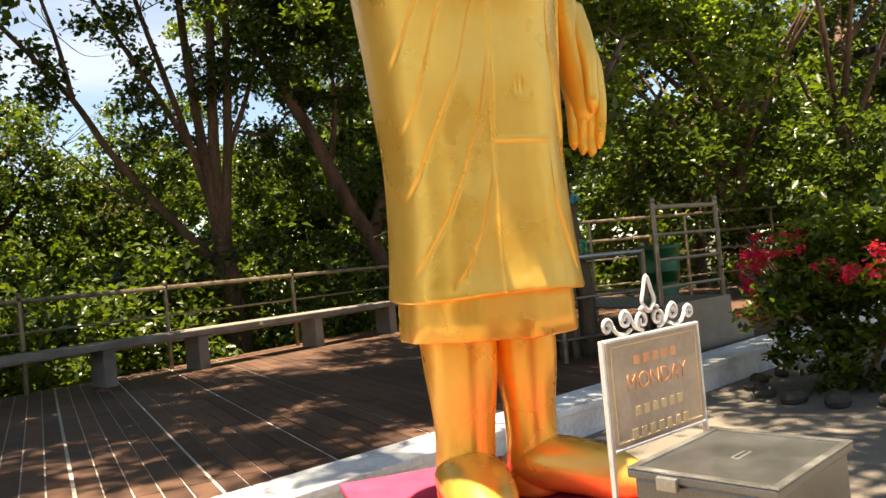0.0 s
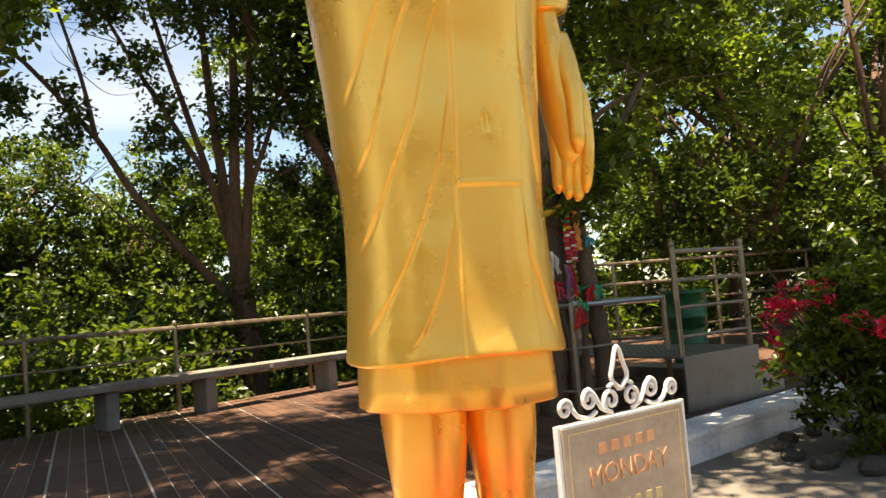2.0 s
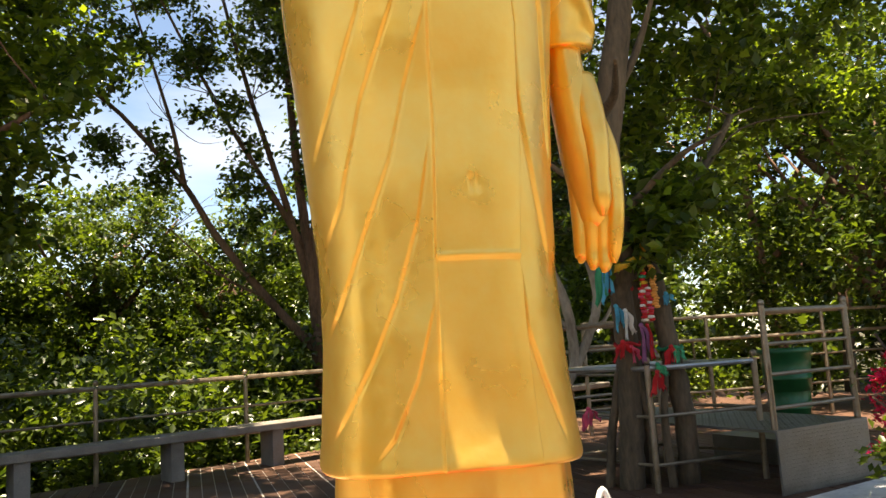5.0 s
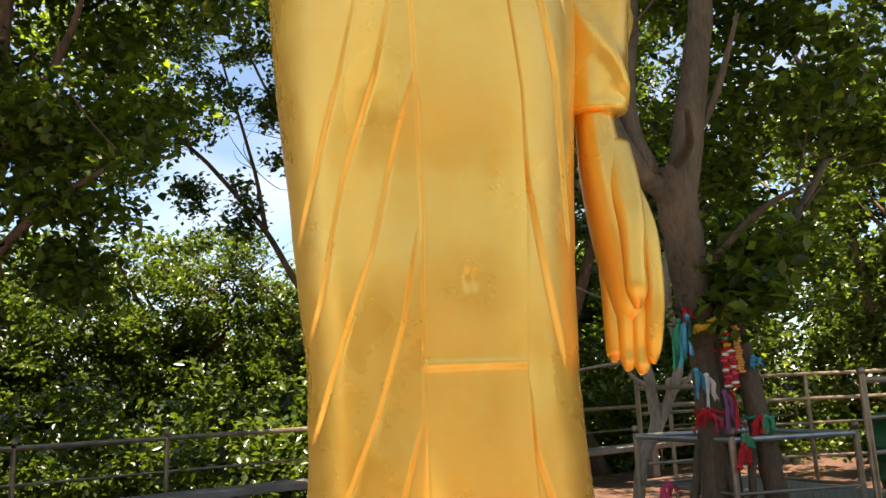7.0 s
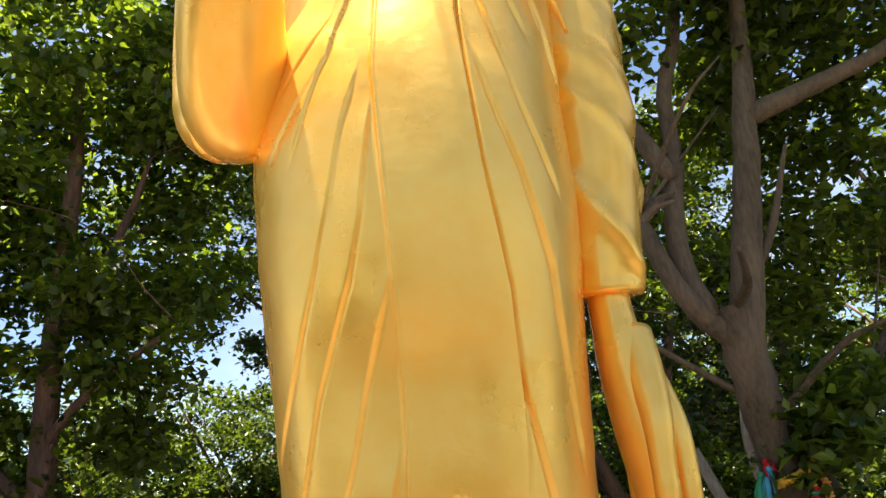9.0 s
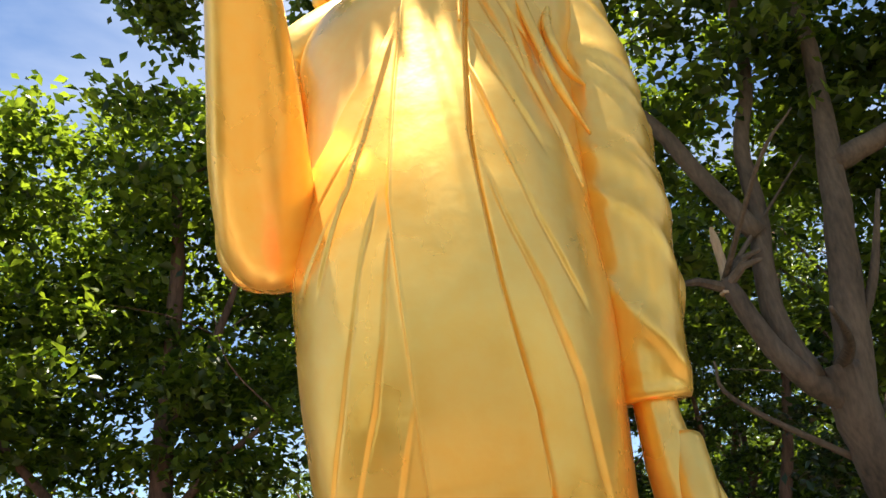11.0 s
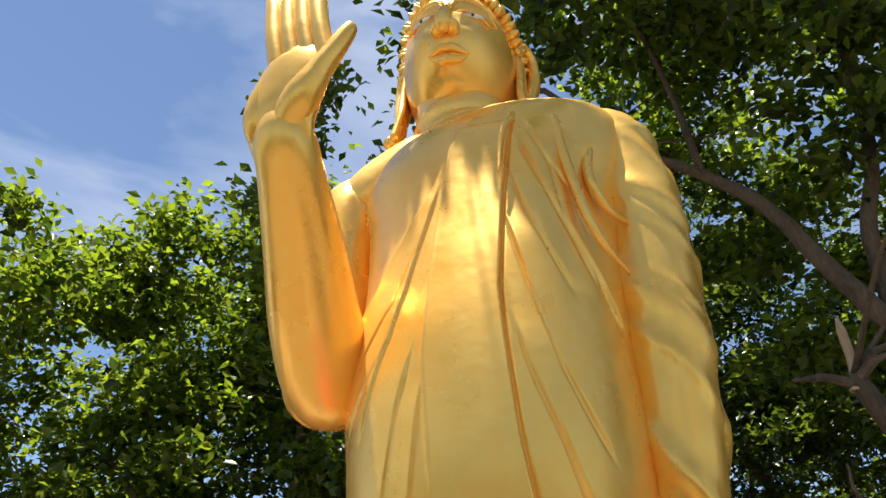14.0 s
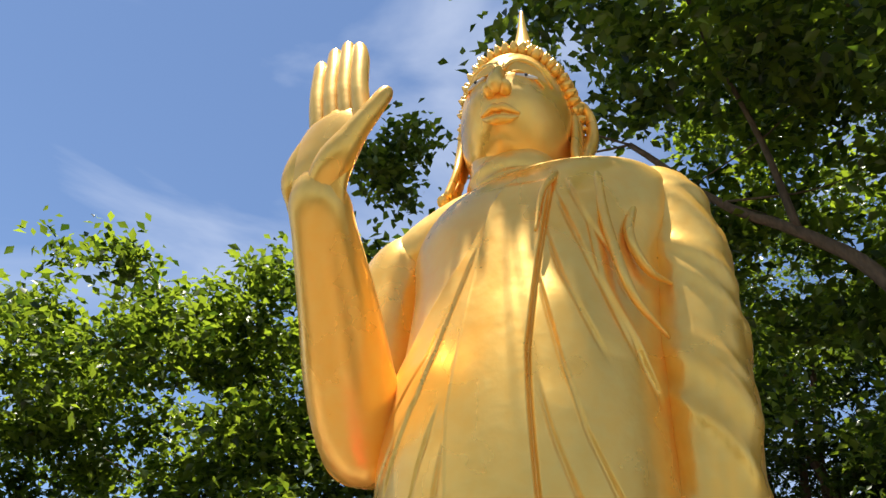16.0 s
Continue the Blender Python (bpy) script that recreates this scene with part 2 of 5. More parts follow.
def leaves(name, spots, per, spread, size, mat, parent, rng, droop=0.3):
    """A crown: round each spot a small spray of pointed leaves, each two folded halves."""
    spots = np.asarray(spots, float)
    n = len(spots) * per
    centre = np.repeat(spots, per, 0) + rng.normal(0, spread, (n, 3)) * (1, 1, 0.7)
    ang, tilt = rng.uniform(0, 2 * np.pi, n), rng.normal(-droop, 0.5, n)
    ahead = np.stack([np.cos(ang) * np.cos(tilt), np.sin(ang) * np.cos(tilt), np.sin(tilt)], 1)
    side = np.cross(ahead, np.array([0, 0, 1.0]) + rng.normal(0, 0.45, (n, 3)))
    side /= np.linalg.norm(side, axis=1)[:, None] + 1e-9
    up = np.cross(side, ahead)
    s = (size * rng.uniform(0.6, 1.25, n))[:, None]
    base, tip = centre - ahead * s * 0.5, centre + ahead * s * 0.5
    mid = centre + up * s * 0.08
    left, right = mid + side * s * 0.30 + up * s * 0.06, mid - side * s * 0.30 + up * s * 0.06
    verts = np.stack([base, left, tip, right], 1).reshape(-1, 3)
    k = np.arange(n)[:, None] * 4
    tris = np.concatenate([k + [0, 2, 1], k + [0, 3, 2]], 1).reshape(-1, 3)
    me = bpy.data.meshes.new(name)
    me.vertices.add(len(verts))
    me.vertices.foreach_set("co", verts.ravel())
    me.loops.add(tris.size)
    me.loops.foreach_set("vertex_index", tris.ravel())
    me.polygons.add(len(tris))
    me.polygons.foreach_set("loop_start", np.arange(len(tris)) * 3)
    me.materials.append(mat)
    me.update(calc_edges=True)
    ob = new(name, me)
    if parent is not None:
        ob.parent = parent
    return ob


def blob_spots(blobs, density, rng, hollow=0.6):
    """Spots in tight sprays over ragged blobs (x, y, z, radius, flatten), more of them on the upper side."""
    out = []
    for x, y, z, r, *f in blobs:
        total = int(density * r * r)
        n = max(4, total // 12)
        d = rng.normal(0, 1, (n, 3)) + (0, 0, 0.25)
        d /= np.linalg.norm(d, axis=1)[:, None]
        lump = 1 + 0.28 * np.sin(d[:, 0] * 5 + x * 3) * np.sin(d[:, 1] * 4 + y * 2) + 0.2 * np.sin(d[:, 2] * 7 + z)
        rad = r * lump * rng.uniform(hollow, 1.0, n) ** 0.7
        tufts = np.array([x, y, z]) + d * rad[:, None] * (1, 1, f[0] if f else 0.8)
        size = 0.085 * r ** 0.6 * rng.uniform(0.5, 1.5, n)
        out.append(np.repeat(tufts, 12, 0) + rng.normal(0, 1, (n * 12, 3)) * (1, 1, 0.5) * np.repeat(size, 12)[:, None])
    return np.concatenate(out)


def limb(bm, points, r0, r1, sides=8, wobble=0.0, rng=None):
    path = smooth_path(points, 5)
    if wobble and rng is not None:
        path = [p + (rng.normal(0, wobble, 3) if 0 < i < len(path) - 1 else 0) for i, p in enumerate(path)]
    n = len(path) - 1
    add_tube(bm, path, [r0 + (r1 - r0) * i / n for i in range(n + 1)], sides)


def twigs(bm, tips, rng, count, length, r):
    """Thin branches that leave the given points outwards and upwards."""
    for p in tips:
        for _ in range(count):
            d = np.array([rng.normal(0, 1), rng.normal(0, 1), rng.normal(0.4, 0.5)])
            d /= np.linalg.norm(d)
            q = np.array(p) + d * length * rng.uniform(0.4, 0.7)
            limb(bm, [p, q + rng.normal(0, 0.1, 3) * length, np.array(p) + d * length], r, r * 0.25, 5)


def tree(name, label, limbs, blobs, density, per, size, mat_leaf, mat_bark, seed, twig=0, group=""):
    rng = np.random.default_rng(seed)
    root = thing(name, pose(*limbs[0][0][0]), label, "tree", group)
    inv = Matrix.Translation(limbs[0][0][0]).inverted()
    bm = bmesh.new()
    for points, r0, r1 in limbs:
        limb(bm, points, r0, r1, 10, r0 * 0.05, rng)
        if twig:
            twigs(bm, [] if points[-1][2] < 2.0 else [points[-1], points[-2]] if r0 < 0.08 else [points[-1]], rng, twig, 1.2, r1 * 0.35 + 0.003)
    bm.transform(inv)
    part("trunk", bm, mat_bark, root, smooth=True)
    spots = blob_spots(blobs, density, rng) - np.array(limbs[0][0][0])
    leaves("crown", spots, per, size * 1.15, size, mat_leaf, root, rng)
    return root


# ---------------------------------------------------------------- ground, deck, kerb
GROUND_Z = -0.20
EDGE0, EDGE_U, EDGE_V = Vector((0.24, 1.66)), Vector((0.9026, 0.4305)), Vector((-0.4305, 0.9026))
BENCH0, BENCH_E, BENCH_W = Vector((-2.08, 6.35)), Vector((0.834, 0.552)), Vector((-0.552, 0.834))
EDGE_ANGLE, BENCH_ANGLE = math.degrees(math.atan2(EDGE_U.y, EDGE_U.x)), math.degrees(math.atan2(BENCH_E.y, BENCH_E.x))


def hill(x, y):
    """Level round the terrace, falling away beyond the rail."""
    far = (Vector((x, y)) - BENCH0).dot(BENCH_W) - 0.9
    drop = max(0.0, far)
    return GROUND_Z - 0.10 - min(6.0, 0.35 * drop + 0.3 * (1 - math.exp(-drop)))


xs = [-900, -300, -120, -60] + [-40 + 2.0 * i for i in range(41)] + [60, 120, 300, 900]
gv = [(x, y, hill(x, y) + 0.04 * noise.noise((x * 0.3, y * 0.3, 0))) for y in xs for x in xs]
k = len(xs)
gf = [(j * k + i, j * k + i + 1, (j + 1) * k + i + 1, (j + 1) * k + i) for j in range(k - 1) for i in range(k - 1)]
ground = mesh_ob("ground", gv, gf, M_HILL, smooth=True)
tagged(ground, "leaf-littered hillside ground falling away beyond the terrace", "ground", kind="structure")

bm = bmesh.new()
add_box(bm, (-9, -12, GROUND_Z - 0.18), (11, -0.28, GROUND_Z), 0, Matrix.Translation((EDGE0.x, EDGE0.y, 0)) @ pose(0, 0, 0, 0, 0, EDGE_ANGLE))
court = tagged(part("pavement", bm, M_GROUND), "grey dusty paved court, dappled with leaf shade", "pavement", kind="structure")


def clip(poly, point, normal):
    """The part of a flat polygon on the side that normal points to."""
    out = []
    for i, a in enumerate(poly):
        b = poly[(i + 1) % len(poly)]
        da, db = (a - point).dot(normal), (b - point).dot(normal)
        if da >= 0:
            out.append(a)
        if (da > 0) != (db > 0) and abs(da - db) > 1e-9:
            out.append(a + (b - a) * (da / (da - db)))
    return out


DECK_BACK = BENCH0 + BENCH_W * 0.72
DECK_LIMITS = [(EDGE0 - EDGE_V * 0.05, EDGE_V), (DECK_BACK, -BENCH_W), (EDGE0 - EDGE_U * 9, EDGE_U), (EDGE0 + EDGE_U * 11, -EDGE_U)]


def prism(bm, poly, z0, z1, inset=0.0):
    n = len(poly)
    c = sum(poly, Vector((0, 0))) / n
    lo = [bm.verts.new((p.x, p.y, z0)) for p in poly]
    hi = [bm.verts.new((*(p + (c - p).normalized() * inset), z1)) for p in poly]
    bm.faces.new(hi)
    for i in range(n):
        bm.faces.new((lo[i], lo[(i + 1) % n], hi[(i + 1) % n], hi[i]))


poly = [Vector((-30, -30)), Vector((30, -30)), Vector((30, 30)), Vector((-30, 30))]
for point, normal in DECK_LIMITS:
    poly = clip(poly, point, normal)
bm = bmesh.new()
prism(bm, poly, -0.35, -0.008)
bm.faces.new([v for v in bm.verts if v.co.z < -0.3][::-1])
deck = tagged(part("floor", bm, M_GROUT), "raised terrace floor of brown plank tiles with pale joints", "floor", kind="structure")

# marble kerb along the terrace edge, in slabs
kerb = thing("kerb", pose(EDGE0.x, EDGE0.y, 0, 0, 0, EDGE_ANGLE), "white marble kerb step along the terrace edge", "kerb", kind="structure")
for i in range(-8, 9):
    part("slab", box((i * 1.2 + 0.003, -0.36, -0.03), (i * 1.2 + 1.197, 0.0, 0.014), 0.006), M_MARBLE, kerb)
    part("facing", box((i * 1.2 + 0.004, -0.335, GROUND_Z - 0.05), (i * 1.2 + 1.196, -0.02, -0.031), 0.0), M_MARBLE, kerb)

# ---------------------------------------------------------------- terrace rail and benches
rail = thing("terrace_railing", pose(*(BENCH0 + BENCH_W * 0.5), 0, 0, 0, BENCH_ANGLE), "weathered steel pipe railing along the terrace back", "railing")
POSTS = [-7.2, -5.5, -3.8, -2.05, -0.63, 1.07, 3.06, 5.1, 7.0, 8.9, 10.8]
for s in POSTS:
    bm = tube([(s, 0, -0.01), (s, 0, 1.0)], 0.026, 10)
    p = part("post", bm, M_STAIN, rail, smooth=False)
    bm = bmesh.new()
    add_ball(bm, (s, 0, 1.055), (0.03, 0.03, 0.034), 10, 6)
    part("finial", bm, M_STAIN, p, smooth=True)
for z, r in ((1.0, 0.027), (0.66, 0.014), (0.34, 0.014)):
    for a, b in zip(POSTS, POSTS[1:]):
        part("rail", tube([(a + 0.02, 0, z), (b - 0.02, 0, z)], r, 8), M_STAIN, rail)

BENCHES = ((-7.0, -2.6, (-6.4, -5.0, -3.2)), (-2.55, 1.95, (-1.45, 0.0, 1.16)), (2.0, 7.2, (2.97, 4.44, 6.2)))
for a, b, legs in BENCHES:
    bench = thing("bench", pose(*(BENCH0 + BENCH_W * 0.06), 0, 0, 0, BENCH_ANGLE), "long grey concrete slab bench on square legs", "bench", "terrace benches")
    part("seat", box((a, -0.20, 0.40), (b, 0.20, 0.475), 0.012), M_CONCRETE, bench)
    for s in legs:
        part("leg", box((s - 0.07, -0.15, -0.005), (s + 0.07, 0.15, 0.40), 0.008), M_CONCRETE, bench)

# ---------------------------------------------------------------- the statue
PEDESTAL_TOP = 0.12
pedestal = thing("pedestal", pose(0, 0, GROUND_Z), "low concrete pedestal topped with pink carpet", "pedestal")
part("plinth", box((-0.50, -0.80, -0.01), (0.66, 0.50, PEDESTAL_TOP - GROUND_Z - 0.03), 0.01), M_CONCRETE, pedestal)
part("carpet", box((-0.51, -0.81, PEDESTAL_TOP - GROUND_Z - 0.03), (0.67, 0.51, PEDESTAL_TOP - GROUND_Z), 0.008), M_PINK, pedestal, "pink carpet")

ROBE = np.array([  # z, left, right, front, back
    (0.885, -0.345, 0.358, -0.44, 0.22), (0.90, -0.347, 0.36, -0.44, 0.22), (1.0, -0.336, 0.345, -0.43, 0.22), (1.2, -0.325, 0.33, -0.43, 0.22),
    (1.4, -0.326, 0.325, -0.435, 0.22), (1.6, -0.345, 0.33, -0.45, 0.24), (1.8, -0.362, 0.34, -0.46, 0.26), (2.0, -0.385, 0.355, -0.50, 0.27),
    (2.2, -0.402, 0.372, -0.525, 0.27), (2.45, -0.408, 0.372, -0.525, 0.26), (2.69, -0.375, 0.37, -0.488, 0.26), (2.94, -0.38, 0.39, -0.437, 0.27),
    (3.12, -0.405, 0.43, -0.402, 0.26), (3.26, -0.37, 0.43, -0.345, 0.23), (3.34, -0.30, 0.345, -0.28, 0.19), (3.395, -0.27, 0.21, -0.23, 0.13), (3.44, -0.2, 0.09, -0.19, 0.06)])
SEAM = ((0.0, 3.16), (-0.01, 3.0), (-0.03, 2.79), (-0.05, 2.45), (-0.035, 2.1), (-0.03, 1.7), (-0.04, 1.4), (-0.045, 1.1), (-0.05, 0.86))
PANEL = ((0.16, 3.16), (0.14, 2.9), (0.13, 2.59), (0.155, 2.23), (0.185, 1.97), (0.188, 1.72), (0.17, 1.4), (0.175, 1.2), (0.19, 0.86))
LEFT_FOLDS = (  # drapery edges, top to bottom; the cloth to their left lies proud
    ((-0.10, 2.69), (-0.15, 2.51), (-0.26, 2.36), (-0.34, 2.26)), ((-0.07, 2.5), (-0.12, 2.33), (-0.16, 2.15), (-0.2, 2.0), (-0.25, 1.86), (-0.34, 1.62)),
    ((-0.05, 2.41), (-0.09, 2.13), (-0.12, 2.0), (-0.2, 1.79), (-0.26, 1.54), (-0.32, 1.40)), ((-0.03, 2.03), (-0.1, 1.8), (-0.14, 1.63), (-0.21, 1.45), (-0.27, 1.29), (-0.32, 1.18)),
    ((-0.04, 1.7), (-0.08, 1.48), (-0.14, 1.29), (-0.2, 1.15), (-0.27, 1.02), (-0.32, 0.93)), ((-0.04, 1.32), (-0.1, 1.1), (-0.16, 0.97), (-0.22, 0.90)),
    ((-0.02, 3.0), (-0.11, 2.64), (-0.19, 2.42), (-0.26, 2.24)), ((-0.05, 2.86), (-0.14, 2.62), (-0.30, 2.42)))
RIGHT_FOLDS = (
    ((0.14, 2.85), (0.2, 2.59), (0.25, 2.39), (0.33, 2.15)), ((0.19, 3.2), (0.26, 2.99), (0.28, 2.81), (0.33, 2.66), (0.37, 2.48)), ((0.15, 2.55), (0.19, 2.38), (0.24, 2.22), (0.28, 2.03), (0.29, 1.77), (0.30, 1.6)),
    ((0.17, 1.40), (0.18, 1.21), (0.22, 1.08), (0.28, 0.92)), ((0.17, 1.95), (0.23, 1.57), (0.27, 1.36)), ((0.22, 3.1), (0.30, 2.9), (0.33, 2.75)), ((0.15, 3.0), (0.20, 2.82), (0.30, 2.55)), ((0.17, 3.14), (0.225, 2.97), (0.285, 2.78), (0.345, 2.58)))
NECKLINE = ((0.06, 3.26), (0.02, 3.15), (-0.07, 2.92), (-0.2, 2.69), (-0.36, 2.52))


def edge_of(line, z):
    line = sorted(line, key=lambda p: p[1])
    return np.interp(z, [p[1] for p in line], [p[0] for p in line]), line[0][1], line[-1][1]


def ease(t):
    t = np.clip(t, 0, 1)
    return t * t * (3 - 2 * t)


def drapery(x, z):
    """How far the cloth stands proud at a place on the front."""
    h, cut = np.zeros_like(x), np.zeros_like(x)
    for lines, way, tall in ((LEFT_FOLDS, -1, 0.0065), (RIGHT_FOLDS, 1, 0.007)):
        for line in lines:
            f, z0, z1 = edge_of(line, z)
            fade = ease((z - z0) / 0.10) * ease((z1 - z) / 0.12)
            slope = np.gradient(f, z[:, 0], axis=0) if len(f.shape) == 2 else 0
            d = (x - f) * way / np.sqrt(1 + slope ** 2)
            deep = 1 + 0.5 * ease((z - 2.45) / 0.3) * (way > 0)
            h = np.maximum(h, tall * deep * fade * ease((d + 0.002) / 0.005) * np.exp(-np.maximum(d, 0) / 0.10))
            cut = np.minimum(cut, (-0.004 if way > 0 else -0.0015) * deep * fade * np.exp(-((d + 0.004) / 0.0035) ** 2))
    s, _, _ = edge_of(SEAM, z)
    p, _, _ = edge_of(PANEL, z)
    inside = ease((x - s + 0.003) / 0.006) * ease((p - x + 0.003) / 0.006) * ease((3.19 - z) / 0.03)
    h = (h + cut) * (1 - inside) + inside * np.where(z > 1.39, 0.012, 0.008)
    h += 0.005 * np.exp(-((x - s) / 0.005) ** 2) * ease((3.1 - z) / 0.1)
    h += 0.004 * np.exp(-((z - 1.392) / 0.005) ** 2) * (x > s) * (x < p)
    h -= 0.004 * np.exp(-(((x - 0.05) / 0.006) ** 4 + ((z - 1.565) / 0.020) ** 4)) + 0.003 * np.exp(-(((x - 0.067) / 0.006) ** 2 + ((z - 1.565) / 0.02) ** 4))
    h -= 0.010 * np.exp(-((x - p - 0.005) / 0.004) ** 2) * ease((3.16 - z) / 0.1) * ease((z - 1.5) / 0.5)
    n, n0, n1 = edge_of(NECKLINE, z)
    h += 0.016 * ease((x - n + 0.005) / 0.01) * np.exp(-np.maximum(x - n, 0) / 0.05) * ease((z - n0) / 0.05) * ease((n1 - z) / 0.05)
    return h


def statue_robe(bm):
    z = np.concatenate([np.linspace(0.885, 3.2, 320), np.linspace(3.21, 3.44, 30)])
    cols = 600
    tab = []
    for c in range(1, 5):
        pts = smooth_path([(r[0], r[c]) for r in ROBE], 8)
        tab.append(np.interp(z, [q[0] for q in pts], [q[1] for q in pts]))
    left, right, front, back = tab
    ang = np.concatenate([np.linspace(np.pi, 2 * np.pi, 520, endpoint=False), np.linspace(0, np.pi, 80, endpoint=False)])
    cx, a = (left + right) / 2, (right - left) / 2
    cy = np.full_like(z, -0.09)
    ca, sa = np.cos(ang)[None], np.sin(ang)[None]
    power = 0.90
    ux, uy = np.sign(ca) * np.abs(ca) ** power, np.sign(sa) * np.abs(sa) ** power
    X = cx[:, None] + a[:, None] * ux
    Y = cy[:, None] + np.where(sa < 0, (cy - front)[:, None], (back - cy)[:, None]) * uy
    Z = np.repeat(z[:, None], cols, 1)
    h = drapery(X, Z) * ease((-sa + 0.1) / 0.3)
    X, Y = X + h * ca, Y + h * sa
    Z = Z + np.where(Z < 0.95, 0.008 * np.sin(ang * 3)[None] * (0.95 - Z) / 0.065, 0)
    rows = [[bm.verts.new((X[i, j], Y[i, j], Z[i, j])) for j in range(cols)] for i in range(len(z))]
    for r, s in zip(rows, rows[1:]):
        for j in range(cols):
            bm.faces.new((r[j], r[(j + 1) % cols], s[(j + 1) % cols], s[j]))
    bm.faces.new(rows[0][::-1])
    bm.faces.new(rows[-1])
    # under-robe below the hem
    under, n = [], 96
    for zz, k in ((0.735, 0.985), (0.74, 1.0), (0.80, 0.995), (0.86, 0.985), (0.93, 0.97)):
        ring = []
        for j in range(n):
            t = 2 * math.pi * j / n
            pleat = 0.008 * math.cos(9 * t)
            ring.append(bm.verts.new((0.008 + (0.325 * k + pleat) * math.cos(t), -0.09 + (0.315 * k + pleat) * math.sin(t), zz + 0.005 * math.sin(2 * t))))
        under.append(ring)
    for r, s in zip(under, under[1:]):
        for j in range(n):
            bm.faces.new((r[j], r[(j + 1) % n], s[(j + 1) % n], s[j]))
    bm.faces.new(under[0][::-1])


def statue_limbs(bm):
    def sweep(points, radii, sides=28, flat=None, steps=8):
        points = [(x + 0.022 * float(ease(np.array((-y - 0.3) / 0.4))) if z > 2.4 and x < -0.07 else x, y, z) for x, y, z in points]
        path = smooth_path([(*p, r) for p, r in zip(points, radii)], steps)
        add_tube(bm, [p[:3] for p in path], [max(p[3], 0.004) for p in path], sides, flat)

    # legs and feet
    sweep([(-0.115, -0.08, 0.80), (-0.115, -0.09, 0.62), (-0.12, -0.09, 0.42), (-0.13, -0.09, 0.27), (-0.13, -0.08, 0.14)], [0.145, 0.135, 0.112, 0.11, 0.115])
    sweep([(0.15, -0.06, 0.80), (0.148, -0.07, 0.62), (0.145, -0.07, 0.42), (0.145, -0.07, 0.27), (0.15, -0.06, 0.14)], [0.125, 0.118, 0.098, 0.10, 0.11])
    sweep([(-0.12, 0.06, 0.20), (-0.13, -0.1, 0.235), (-0.15, -0.28, 0.225), (-0.18, -0.44, 0.185), (-0.2, -0.53, 0.16)], [0.07, 0.118, 0.12, 0.10, 0.05], flat=(1.05, 0.85))
    sweep([(0.12, 0.06, 0.20), (0.17, -0.1, 0.235), (0.27, -0.2, 0.225), (0.39, -0.29, 0.185), (0.47, -0.34, 0.16)], [0.07, 0.115, 0.115, 0.10, 0.05], flat=(1.05, 0.85))
    for base, d, side in (((-0.19, -0.47), Vector((-0.2, -1)), Vector((1, -0.2))), ((0.42, -0.31), Vector((0.85, -0.5)), Vector((0.5, 0.85)))):
        d, side = d.normalized(), side.normalized()
        for i in range(5):
            c = Vector(base) + side * (i - 2) * 0.042 + d * (0.05 - 0.012 * abs(i - 1.5))
            e = c + d * (0.06 - 0.005 * i)
            sweep([(c.x, c.y, 0.155), (e.x, e.y, 0.15)], [0.026, 0.018], 10)
    # raised arm: upper arm, forearm, palm, fingers
    sweep([(-0.12, -0.09, 3.38), (-0.26, -0.11, 3.31), (-0.40, -0.12, 3.20), (-0.47, -0.13, 3.10)], [0.09, 0.115, 0.13, 0.09])
    sweep([(-0.36, -0.10, 3.24), (-0.46, -0.12, 3.17), (-0.495, -0.15, 3.02), (-0.49, -0.20, 2.80), (-0.465, -0.26, 2.62), (-0.44, -0.32, 2.50), (-0.42, -0.36, 2.44)], [0.10, 0.142, 0.145, 0.132, 0.126, 0.115, 0.08])
    sweep([(-0.41, -0.27, 2.47), (-0.40, -0.36, 2.50), (-0.372, -0.5, 2.60), (-0.325, -0.66, 2.73), (-0.278, -0.80, 2.835), (-0.268, -0.85, 2.90), (-0.262, -0.865, 2.96), (-0.255, -0.868, 3.01)], [0.09, 0.122, 0.118, 0.10, 0.080, 0.074, 0.046, 0.02])
    sweep([(-0.273, -0.80, 2.82), (-0.272, -0.855, 2.89), (-0.268, -0.872, 2.96), (-0.248, -0.872, 3.04), (-0.226, -0.868, 3.10), (-0.222, -0.865, 3.14)], [0.068, 0.084, 0.096, 0.098, 0.090, 0.066], flat=(1.0, 0.48))
    for i, (bx, tx, tz) in enumerate(((-0.284, -0.342, 3.415), (-0.239, -0.298, 3.445), (-0.194, -0.254, 3.45), (-0.150, -0.212, 3.425))):
        sweep([(bx, -0.872, 3.08), (bx * 0.6 + tx * 0.4, -0.88, 3.22), (bx * 0.3 + tx * 0.7, -0.872, 3.34), (tx, -0.862, tz - 0.02), (tx, -0.858, tz)], [0.0265, 0.0245, 0.0245, 0.019, 0.008], 14)
    sweep([(-0.25, -0.87, 2.91), (-0.205, -0.888, 2.97), (-0.160, -0.888, 3.04), (-0.118, -0.88, 3.11), (-0.094, -0.87, 3.165), (-0.089, -0.865, 3.185)], [0.045, 0.045, 0.032, 0.025, 0.020, 0.007], 16)
    sweep([(-0.315, -0.85, 2.88), (-0.325, -0.878, 2.95), (-0.308, -0.88, 3.04), (-0.285, -0.878, 3.09)], [0.03, 0.040, 0.034, 0.02], 16)
    # hanging arm in its sleeve
    sleeve(bm)
